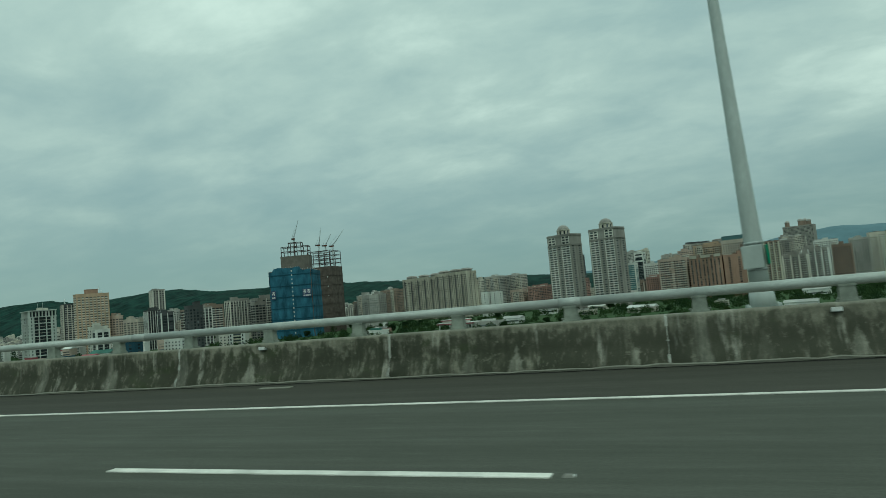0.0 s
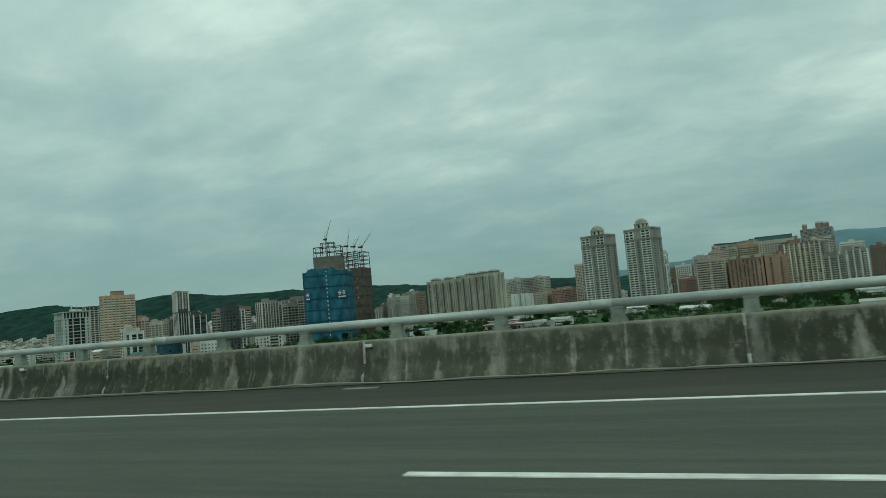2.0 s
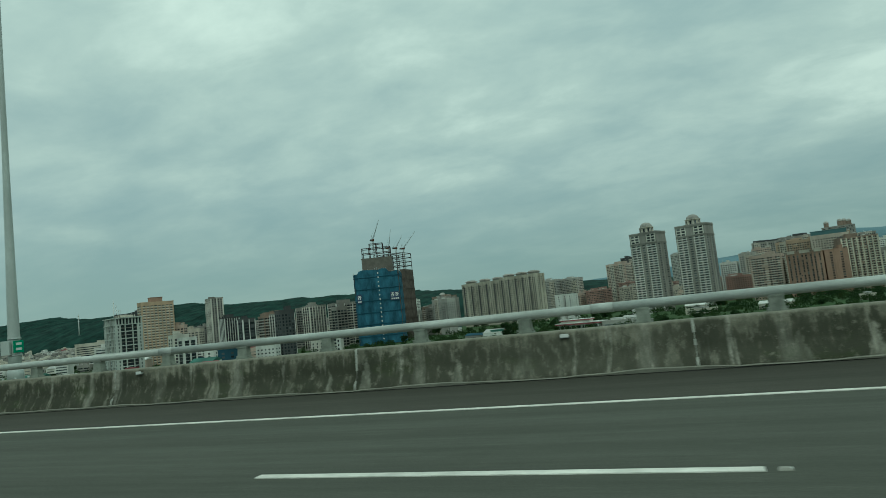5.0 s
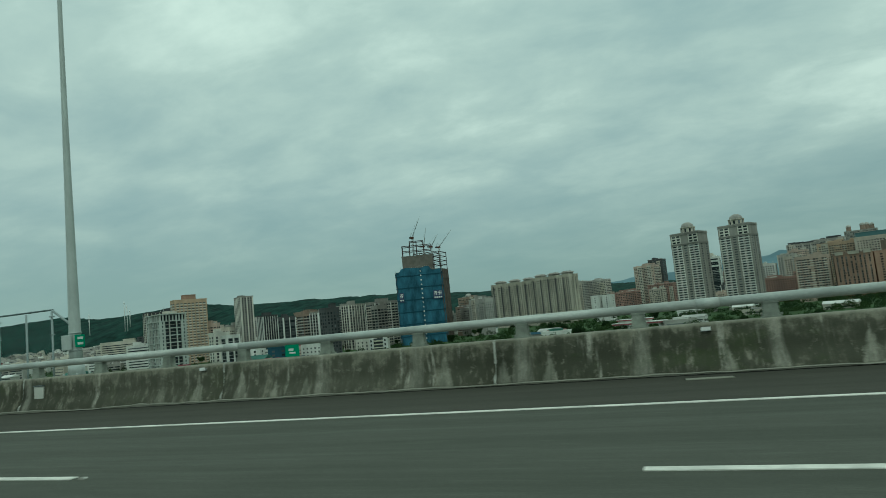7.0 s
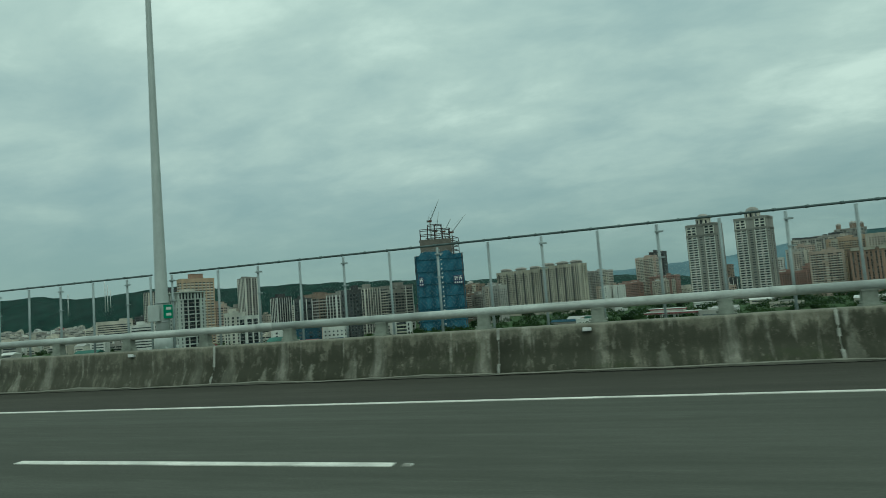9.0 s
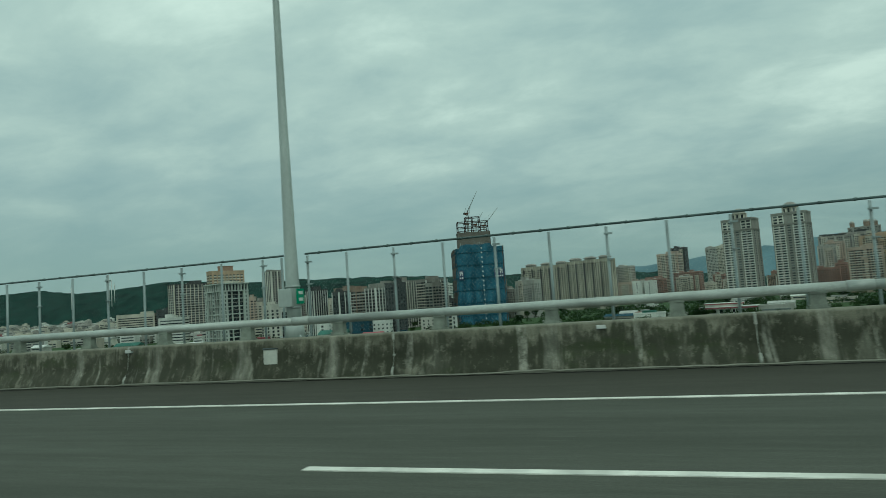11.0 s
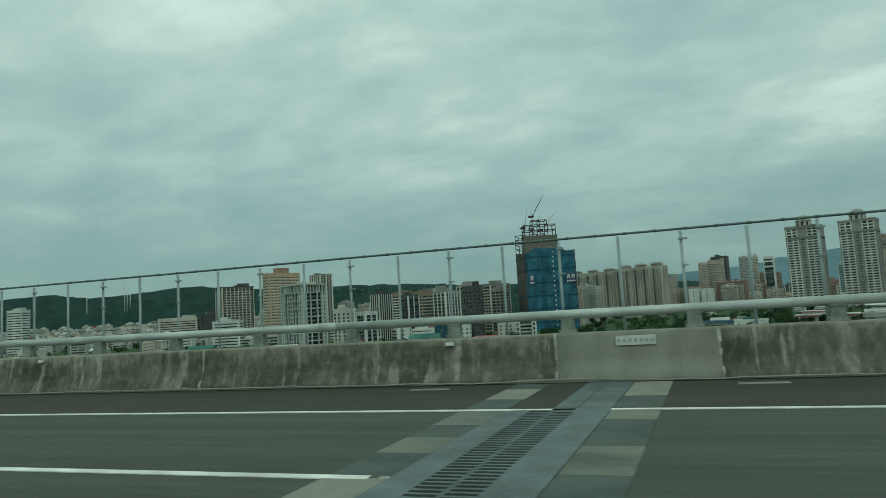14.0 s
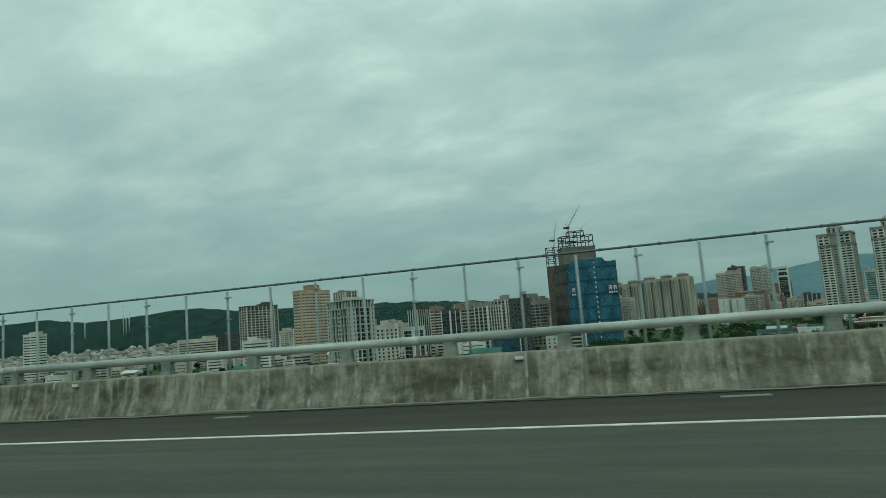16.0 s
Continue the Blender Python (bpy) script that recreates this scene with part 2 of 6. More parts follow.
    bp = node(t, "ShaderNodeBump", Strength=0.45, Distance=0.012)
    t.links.new(maths(t, "ADD", grain, blotch), bp.inputs["Height"])
    t.links.new(bp.outputs[0], bsdf.inputs["Normal"])
    return m


def glass(name, colour, rough=0.25):
    """Dark glazing of far windows, each pane a little different."""
    m = bpy.data.materials.new(name)
    m.use_nodes = True
    t = m.node_tree
    bsdf = t.nodes["Principled BSDF"]
    info = t.nodes.new("ShaderNodeObjectInfo")
    isle = t.nodes.new("ShaderNodeNewGeometry")
    each = maths(t, "FRACT", maths(t, "ADD", info.outputs["Random"], isle.outputs["Random Per Island"]))
    c = blend(t, ramp(t, each, [(0.0, 0.0), (0.6, 0.12), (0.85, 0.4), (1.0, 1.0)]), colour, tuple(min(1, v * 2.2 + 0.10) for v in colour))
    t.links.new(c, bsdf.inputs["Base Color"])
    bsdf.inputs["Roughness"].default_value = rough
    bsdf.inputs["Specular IOR Level"].default_value = 0.16
    return m


M = {
    "asphalt": asphalt("lane_asphalt", (0.089, 0.092, 0.075), (0.121, 0.124, 0.103)),
    "shoulder": asphalt("shoulder_asphalt", (0.067, 0.065, 0.052), (0.090, 0.086, 0.069)),
    "paint": material("road_paint", (0.80, 0.77, 0.70), 0.7, 0.3, 2.5, 0.3, fine=20),
    "parapet": stained_concrete(),
    "lime": material("lime_crust", (0.40, 0.40, 0.35), 0.95, 0.45, 5.0, 0.3),
    "concrete": material("pale_concrete", (0.34, 0.33, 0.29), 0.9, 0.35, 1.6, 0.4),
    "rail": material("galvanised_rail", (0.47, 0.49, 0.455), 0.45, 0.32, 2.6, 0.25, metal=0.15, fine=16, stretch=(0.5, 1, 1)),
    "steel": material("galvanised_steel", (0.40, 0.43, 0.41), 0.5, 0.2, 2.0, 0.1, metal=0.2),
    "pole": material("painted_pole", (0.47, 0.51, 0.48), 0.5, 0.18, 1.5, 0.1, stretch=(1, 1, 0.4)),
    "plate": material("worn_steel_plate", (0.140, 0.165, 0.165), 0.6, 0.35, 2.0, 0.2, metal=0.3),
    "post": material("dull_post_paint", (0.25, 0.27, 0.225), 0.8, 0.45, 4.0, 0.3),
    "clean": material("clean_concrete", (0.25, 0.245, 0.198), 0.9, 0.22, 2.2, 0.3, stretch=(1, 1, 0.5)),
    "strip": material("worn_concrete_strip", (0.20, 0.198, 0.158), 0.9, 0.3, 1.1, 0.3, stretch=(0.4, 0.8, 1), second=(0.085, 0.092, 0.076)),
    "strip_dark": material("dark_patched_strip", (0.085, 0.10, 0.088), 0.9, 0.3, 2.0, 0.3),
    "fence": material("fence_steel", (0.33, 0.38, 0.375), 0.55, 0.25, 2.0, 0.1, metal=0.2),
    "fence_rail": material("dark_fence_rail", (0.115, 0.155, 0.15), 0.6, 0.3, 3.0, 0.1, metal=0.2),
    "stain": material("rust_stain", (0.135, 0.098, 0.048), 0.9, 0.45, 2.5, 0.3, second=(0.075, 0.068, 0.042)),
    # near-black colour of the ragged strip at the parapet's foot
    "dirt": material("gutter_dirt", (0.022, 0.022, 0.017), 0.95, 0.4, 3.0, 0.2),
    "gap": material("dark_gap", (0.012, 0.013, 0.012), 0.9, 0.2, 3.0, 0.0),
    "panel": material("pale_panel", (0.66, 0.65, 0.58), 0.6, 0.18, 1.8, 0.1),
    "white": material("white_enamel", (0.75, 0.75, 0.72), 0.5, 0.15, 3.0, 0.05),
    "sign_green": material("green_sheet", (0.0, 0.27, 0.13), 0.4, 0.12, 3.0, 0.05),
    "red": material("red_enamel", (0.62, 0.055, 0.04), 0.45, 0.2, 3.0, 0.05),
    "navy": material("dark_blue_enamel", (0.03, 0.05, 0.12), 0.5, 0.2, 3.0, 0.0),
    "rust": material("rusty_edge", (0.10, 0.04, 0.02), 0.85, 0.5, 6.0, 0.3),
    "orange": material("orange_tape", (0.75, 0.35, 0.10), 0.6, 0.2, 4.0, 0.0),
    "ground": material("scrub_ground", (0.050, 0.088, 0.036), 0.95, 0.5, 0.02, 0.0, fine=14, stretch=(0.5, 1.6, 1), second=(0.055, 0.085, 0.036), gloss=0.08),
    "hill": material("wooded_hill", (0.016, 0.045, 0.036), 0.95, 0.6, 0.02, 0.0, fine=6, gloss=0.08),
    # pale blue: the haze of distance is put into the mountain's colour
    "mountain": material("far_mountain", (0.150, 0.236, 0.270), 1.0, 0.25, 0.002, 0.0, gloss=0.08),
    "bark": material("bark", (0.09, 0.07, 0.05), 0.9, 0.3, 3.0, 0.2, gloss=0.08),
    "leaf": material("leaf_green", (0.060, 0.104, 0.036), 0.75, 0.5, 0.35, 0.0, fine=8, per_piece=0.5, gloss=0.08),
    "leaf2": material("leaf_dark_green", (0.038, 0.073, 0.028), 0.75, 0.5, 0.35, 0.0, fine=8, per_piece=0.5, gloss=0.08),
    "leaf3": material("leaf_yellow_green", (0.066, 0.098, 0.030), 0.75, 0.4, 0.35, 0.0, fine=8, per_piece=0.4, gloss=0.08),
    "glass": glass("window_dark", (0.018, 0.024, 0.026)),
    "glass_grey": glass("window_grey", (0.05, 0.06, 0.06)),
    "glass_teal": glass("window_teal", (0.075, 0.15, 0.155)),
    "net": material("blue_net", (0.046, 0.135, 0.195), 0.8, 0.55, 0.14, 0.0, fine=14, stretch=(1, 1, 0.35), gloss=0.08),
    "net_seam": material("blue_net_seam", (0.010, 0.07, 0.11), 0.9, 0.3, 0.3, 0.0),
    "girder": material("red_brown_girder", (0.048, 0.03, 0.028), 0.7, 0.3, 0.3, 0.0),
    "core": material("raw_concrete_core", (0.15, 0.138, 0.118), 0.9, 0.35, 0.12, 0.0, fine=10),
    "scaffold": material("brown_scaffold_net", (0.125, 0.105, 0.09), 0.9, 0.35, 0.15, 0.0, fine=10, gloss=0.08),
}
# leaves let part of the light through
for key in ("leaf", "leaf2", "leaf3"):
    t = M[key].node_tree
    bsdf = t.nodes["Principled BSDF"]
    through_leaf = t.nodes.new("ShaderNodeBsdfTranslucent")
    t.links.new(bsdf.inputs["Base Color"].links[0].from_socket, through_leaf.inputs["Color"])
    mixed = t.nodes.new("ShaderNodeMixShader")
    mixed.inputs[0].default_value = 0.45
    t.links.new(bsdf.outputs[0], mixed.inputs[1])
    t.links.new(through_leaf.outputs[0], mixed.inputs[2])
    t.links.new(mixed.outputs[0], t.nodes["Material Output"].inputs["Surface"])
WALLS = {
    "slate": (0.215, 0.205, 0.185), "cream": (0.45, 0.435, 0.385), "stone": (0.385, 0.36, 0.305), "warm": (0.35, 0.325, 0.268), "grid": (0.33, 0.345, 0.32), "grey": (0.30, 0.29, 0.265), "dark": (0.075, 0.078, 0.078),
    "white": (0.47, 0.47, 0.44), "brick": (0.36, 0.26, 0.18), "tile": (0.235, 0.152, 0.112), "brown": (0.20, 0.15, 0.118), "beige": (0.35, 0.315, 0.265),
    "red": (0.225, 0.142, 0.118), "pinkish": (0.345, 0.275, 0.228), "ochre": (0.30, 0.225, 0.16), "yellowish": (0.42, 0.40, 0.32),
    "roofred": (0.30, 0.10, 0.11), "roofgreen": (0.06, 0.15, 0.12), "roofblue": (0.025, 0.07, 0.10), "roofgrey": (0.30, 0.30, 0.28),
}
for key, colour in WALLS.items():
    M["wall_" + key] = material("facade_" + key, tuple(min(0.8, c * (1.46 if min(colour) > 0.1 else 1.1)) for c in colour), 0.85, 0.3, 0.06, 0.0, fine=14, stretch=(1, 1, 0.35), gloss=0.2)


# ---- mesh helpers ----
def box(bm, cx, cy, cz, sx, sy, sz, rz=0.0, taper=1.0):
    """A box by its middle and full sizes; taper scales its top."""
    c, s = math.cos(rz), math.sin(rz)
    vs = []
    for k, f in ((-1, 1.0), (1, taper)):
        for i, j in ((-1, -1), (1, -1), (1, 1), (-1, 1)):
            x, y = i * sx / 2 * f, j * sy / 2 * f
            vs.append(bm.verts.new((cx + x * c - y * s, cy + x * s + y * c, cz + k * sz / 2)))
    for q in ((3, 2, 1, 0), (4, 5, 6, 7), (0, 1, 5, 4), (1, 2, 6, 5), (2, 3, 7, 6), (3, 0, 4, 7)):
        bm.faces.new([vs[i] for i in q])
    return vs


def prism(bm, outline, z0, z1, top=1.0):
    """An upright prism on an outline of (x, y)."""
    n = len(outline)
    mx, my = sum(p[0] for p in outline) / n, sum(p[1] for p in outline) / n
    lo = [bm.verts.new((x, y, z0)) for x, y in outline]
    hi = [bm.verts.new((mx + (x - mx) * top, my + (y - my) * top, z1)) for x, y in outline]
    bm.faces.new(lo[::-1])
    bm.faces.new(hi)
    for i in range(n):
        j = (i + 1) % n
        bm.faces.new((lo[i], lo[j], hi[j], hi[i]))


def extrude_x(bm, profile, x0, x1):
    """A profile of (y, z), counter-clockwise seen from +x, drawn along x."""
    a = [bm.verts.new((x0, y, z)) for y, z in profile]
    b = [bm.verts.new((x1, y, z)) for y, z in profile]
    bm.faces.new(a[::-1])
    bm.faces.new(b)
    n = len(profile)
    for i in range(n):
        j = (i + 1) % n
        bm.faces.new((a[i], a[j], b[j], b[i]))


def tube(bm, path, radius, sides=10, cap=True):
    """A round bar along a path of points; radius a number or one for each point."""
    rings = []
    pts = [Vector(p) for p in path]
    for i, p in enumerate(pts):
        d = (pts[min(i + 1, len(pts) - 1)] - pts[max(i - 1, 0)]).normalized()
        u = d.cross(Vector((0, 1, 0)) if abs(d.y) < 0.9 else Vector((1, 0, 0))).normalized()
        v = d.cross(u)
        r = radius[i] if isinstance(radius, (list, tuple)) else radius
        rings.append([bm.verts.new(p + (u * math.cos(2 * math.pi * k / sides) + v * math.sin(2 * math.pi * k / sides)) * r) for k in range(sides)])
    for a, b in zip(rings, rings[1:]):
        for k in range(sides):
            f = bm.faces.new((a[k], a[(k + 1) % sides], b[(k + 1) % sides], b[k]))
            f.smooth = True
    if cap:
        bm.faces.new(rings[0][::-1])
        bm.faces.new(rings[-1])


def finish(name, bm, mat):
    bmesh.ops.recalc_face_normals(bm, faces=bm.faces)
    me = bpy.data.meshes.new(name)
    bm.to_mesh(me)
    bm.free()
    me.materials.append(mat)
    return me


def bevel(bm, width=0.01):
    bmesh.ops.bevel(bm, geom=[e for e in bm.edges], offset=width, segments=2, affect="EDGES", profile=0.6)


def part(name, bm, mat, parent, label=""):
    ob = new(name, finish(name, bm, mat) if isinstance(bm, bmesh.types.BMesh) else bm)
    ob.parent = parent
    if label:
        tagged(ob, label)
    return ob


def thing(name, label, category, m=None, group="", kind=""):
    ob = new(name)
    ob.empty_display_size = 0.3
    if m is not None:
        ob.matrix_world = m
    return tagged(ob, label, category, group, kind)


def solid(name, bm, mat, label, category, group="", kind=""):
    return tagged(new(name, finish(name, bm, mat)), label, category, group, kind)


# ---- the elevated road ----
X_EAST, X_WEST = 70.0, -560.0
LANE_Y, EDGE_Y, FOOT_Y = 4.56, 7.52, 9.92
bm = bmesh.new()
box(bm, (X_EAST + X_WEST) / 2, (EDGE_Y - 9.0) / 2, -0.3, X_EAST - X_WEST, EDGE_Y + 9.0, 0.6)
road = solid("road", bm, M["asphalt"], "grey worn asphalt traffic lanes of an elevated road", "road", kind="structure")
bm = bmesh.new()
box(bm, (X_EAST + X_WEST) / 2, (EDGE_Y + 11.9) / 2, -0.3, X_EAST - X_WEST, 11.9 - EDGE_Y, 0.6)
solid("shoulder", bm, M["shoulder"], "darker asphalt shoulder beside the concrete parapet", "road", kind="structure")
bm = bmesh.new()
box(bm, (X_EAST + X_WEST) / 2, 0.5, -1.9, X_EAST - X_WEST, 14.0, 2.6)
solid("bridge_girder", bm, M["concrete"], "long plain concrete girder carrying the elevated road", "girder", kind="structure")
bm = bmesh.new()
extrude_x(bm, [(-9.0, 0.0), (-9.0, 0.8), (-8.75, 0.8), (-8.6, 0.0)], X_WEST, X_EAST)
solid("median_parapet", bm, M["parapet"], "plain concrete parapet on the far side of the road", "parapet", kind="structure")

# near-black strip of ragged width along the foot of the parapet
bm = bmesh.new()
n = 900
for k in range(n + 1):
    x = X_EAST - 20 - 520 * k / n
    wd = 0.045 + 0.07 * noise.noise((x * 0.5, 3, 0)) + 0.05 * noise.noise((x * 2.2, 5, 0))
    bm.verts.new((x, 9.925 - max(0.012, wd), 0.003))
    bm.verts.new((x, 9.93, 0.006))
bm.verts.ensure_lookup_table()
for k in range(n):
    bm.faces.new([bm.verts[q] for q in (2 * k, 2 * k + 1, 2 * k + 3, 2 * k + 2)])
solid("gutter_dirt", bm, M["dirt"], "dark ragged strip along the parapet's foot", "dirt", kind="structure")

# markings
bm = bmesh.new()
box(bm, (X_EAST + X_WEST) / 2, EDGE_Y, 0.004, X_EAST - X_WEST, 0.088, 0.008)
solid("edge_line", bm, M["paint"], "solid white painted edge line on the asphalt", "road marking", kind="structure")
lane_line = thing("lane_line", "broken white lane line of long painted dashes", "road marking", kind="structure")
bm = bmesh.new()
box(bm, -1.96, 0, 0.004, 3.92, 0.102, 0.008)
dash = finish("dash", bm, M["paint"])
for k in range(-5, 54):
    ob = part("dash", dash, None, lane_line)
    ob.location = (-1.0 - 10.0 * k - {18: 0.7, 37: 1.75}.get(k, 0), LANE_Y + {17: 0.09, 18: 0.11}.get(k, 0), 0)

stud = thing("road_stud", "small pale road stud beside a lane dash", "road stud", group="road studs along the lane line")
bm = bmesh.new()
box(bm, 0, 0, 0.007, 0.085, 0.06, 0.014, 0, 0.7)
part("body", bm, M["concrete"], stud)
bm = bmesh.new()
box(bm, 0.036, 0, 0.008, 0.01, 0.04, 0.007)
part("reflector", bm, M["white"], stud)
for k in range(-4, 47):
    m = pose(-0.88 - 10.0 * k - {18: 0.7, 37: 1.75}.get(k, 0), LANE_Y, 0)
    if k == -4:
        stud.matrix_world = m
    else:
        copy_thing(stud, m)

# ---- parapet with its pipe rail ----
GATE = (-322.95, -322.25)
PROFILE = [(10.42, 0.0), (10.42, 0.70), (10.38, 0.725), (10.125, 0.725), (10.10, 0.715), (10.088, 0.69), (10.058, 0.36), (10.046, 0.30), (10.018, 0.24), (9.975, 0.165), (9.943, 0.105), (9.928, 0.06), (9.92, 0.0)]
# joints that stand out, and even bays between them
KNOWN = [66.0, -0.38, -4.81, -9.3, -16.81, -40.41, -46.1, -58.13, -81.75, -87.38, -93.58, -96.38, -102.1, -108.81, -114.48, -176.04, -188.21, -193.66, -231.77,
         -241.43, -307.4, -319.65, GATE[1], GATE[0], -336.25, -348.42, -369.75, -372.09, -385.01, -390.5, -398.01, -412.94, -426.44, -430.15, X_WEST]
JOINTS = [KNOWN[0]]
for a, b in zip(KNOWN, KNOWN[1:]):
    n = max(1, round((a - b) / 5.66))
    JOINTS += [a + (b - a) * (k + 1) / n for k in range(n)]


def parapet_mesh(x0, x1, profile=PROFILE, step=0.55, name="segment", mat="parapet", wander=0.0):
    bm = bmesh.new()
    n = max(1, round((x1 - x0) / step))
    for k in range(n + 1):
        x = x0 + (x1 - x0) * k / n
        for y, z in profile:
            w = 0.006 * noise.noise((x * 0.9, y * 3, z * 4))
            dx = wander * noise.noise((x0 * 3.1, z * 6, k * 5.0)) if wander else 0
            bm.verts.new((x + dx, y + w, z + (0.004 * noise.noise((x * 1.3, 7, 1)) if z > 0.6 else 0)))
    bm.verts.ensure_lookup_table()
    p = len(profile)
    for k in range(n):
        for i in range(p):
            j = (i + 1) % p
            f = bm.faces.new([bm.verts[q] for q in (k * p + i, k * p + j, (k + 1) * p + j, (k + 1) * p + i)])
            f.smooth = 3 <= i < p - 1
    bm.faces.new([bm.verts[i] for i in range(p)][::-1])
    bm.faces.new([bm.verts[n * p + i] for i in range(p)])
    return finish(name, bm, M[mat])


parapet = thing("parapet", "weathered concrete parapet with mould and white lime runs", "parapet", kind="structure")
SEAM = [(10.3, 0.66), (10.3, 0.728), (10.118, 0.728), (10.086, 0.70), (10.07, 0.48), (10.046, 0.26), (9.985, 0.18), (9.926, 0.11), (9.915, 0.0), (9.96, 0.0), (10.1, 0.3), (10.2, 0.5)]
for a, b in zip(JOINTS, JOINTS[1:]):
    if (b, a) == GATE:
        continue
    part("segment", parapet_mesh(b + 0.006, a - 0.006, mat="clean" if -372.2 < (a + b) / 2 < -369.7 else "parapet"), None, parapet)
    if a not in GATE and -480 < a < 30:
        part("lime_seam", parapet_mesh(a - 0.022, a + 0.022, SEAM, 0.05, "lime_seam", "lime", 0.012), None, parapet, "white lime along a joint")
for a, b in ((GATE[0] - 0.10, GATE[0] - 0.012), (GATE[1] + 0.012, GATE[1] + 0.13)):
    part("lime_seam", parapet_mesh(a, b, SEAM, 0.05, "lime_seam", "lime", 0.012), None, parapet, "white lime beside the gap")
bm = bmesh.new()
n = 2100
for k in range(n + 1):
    x = X_EAST - 20 - 520 * k / n
    w = 0.012 * noise.noise((x * 1.1, 2, 0)) + 0.010 * noise.noise((x * 4.3, 8, 0))
    up = max(0.014, 0.034 + 0.045 * noise.noise((x * 0.55, 4, 0)) + 0.022 * noise.noise((x * 3.1, 6, 0)))
    for y, z in ((9.96, 0.012), (9.895 + w, 0.010), (9.885 + w, up), (9.935, up + 0.015)):
        bm.verts.new((x, y, z))
bm.verts.ensure_lookup_table()
for k in range(n):
    for i in range(4):
        bm.faces.new([bm.verts[q] for q in (4 * k + i, 4 * k + (i + 1) % 4, 4 * k + 4 + (i + 1) % 4, 4 * k + 4 + i)])
part("foot_lip", bm, M["clean"], parapet, "thin pale lip along the foot")
bm = bmesh.new()
extrude_x(bm, [(10.42, 0.0), (10.42, 0.22), (10.02, 0.22), (9.92, 0.0)], GATE[0] + 0.004, GATE[1] - 0.004)
part("sill", bm, M["parapet"], parapet)



def repair_patch(x0, x1, z0, z1, ragged, seed, mat="clean"):
    """A thin skim of paler mortar on the sloping face, with a ragged outline."""
    face = [(z, y) for y, z in PROFILE[5:]][::-1]
    bm = bmesh.new()
    n, m = max(6, int((x1 - x0) / 0.12)), 5
    rows_p = []
    for k in range(n + 1):
        x = x0 + (x1 - x0) * k / n
        end = min(1.0, 4 * k / n, 4 * (n - k) / n)
        lo = z0 + ragged * noise.noise((x * 1.3, seed, 1))
        hi = lo + 0.012 + (z1 - z0) * end * (0.75 + 0.9 * noise.noise((x * 1.1, seed, 7)))
        hi = max(lo + 0.012, hi)
        col = []
        for j in range(m + 1):
            z = min(0.70, max(0.02, lo + (hi - lo) * j / m))
            y = np.interp(z, [f[0] for f in face], [f[1] for f in face])
            col.append(bm.verts.new((x, y - (0.002 if j in (0, m) else 0.011), z)))
        rows_p.append(col)
    for a, b in zip(rows_p, rows_p[1:]):
        for j in range(m):
            bm.faces.new((a[j], b[j], b[j + 1], a[j + 1])).smooth = True
    part("mortar_patch" if mat == "clean" else "rust_stain", bm, M[mat], parapet, "pale skim of repair mortar" if mat == "clean" else "brown rust stain")


for x0, x1, z0, z1, ragged in ((-217.8, -211.0, 0.24, 0.05, 0.03), (-216.2, -213.3, 0.31, 0.26, 0.04), (-213.6, -210.5, 0.27, 0.10, 0.03), (-215.7, -214.8, 0.05, 0.10, 0.02),
                               (-34.0, -31.2, 0.10, 0.10, 0.03)):
    repair_patch(x0, x1, z0, z1, ragged, x0)
repair_patch(-322.05, -320.85, 0.47, 0.25, 0.03, 4.0, "stain")

RAIL_Y, RAIL_Z = 10.30, 1.012
rail = thing("guard_rail", "pale galvanised pipe rail on short posts along the parapet", "rail", kind="structure")
PIECE = 8.72
bm = bmesh.new()
tube(bm, [(-PIECE + 0.004, 0, 0), (-0.004, 0, 0)], 0.072, 14)
pipe = finish("pipe", bm, M["rail"])
bm = bmesh.new()
tube(bm, [(-0.17, 0, 0), (0.17, 0, 0)], 0.078, 14)
sleeve = finish("sleeve", bm, M["rail"])
bm = bmesh.new()
for cz, sx, sy, sz, tp in ((0.012, 0.27, 0.19, 0.024, 0.97), (0.040, 0.225, 0.16, 0.034, 0.93), (0.135, 0.21, 0.145, 0.16, 0.9), (0.222, 0.22, 0.15, 0.03, 1.0)):
    box(bm, 0, 0, cz, sx, sy, sz, 0, tp)
for i in (-1, 1):
    tube(bm, [(i * 0.13, -0.06, 0.03), (i * 0.13, -0.06, 0.06)], 0.016, 6)
post = finish("post", bm, M["post"])


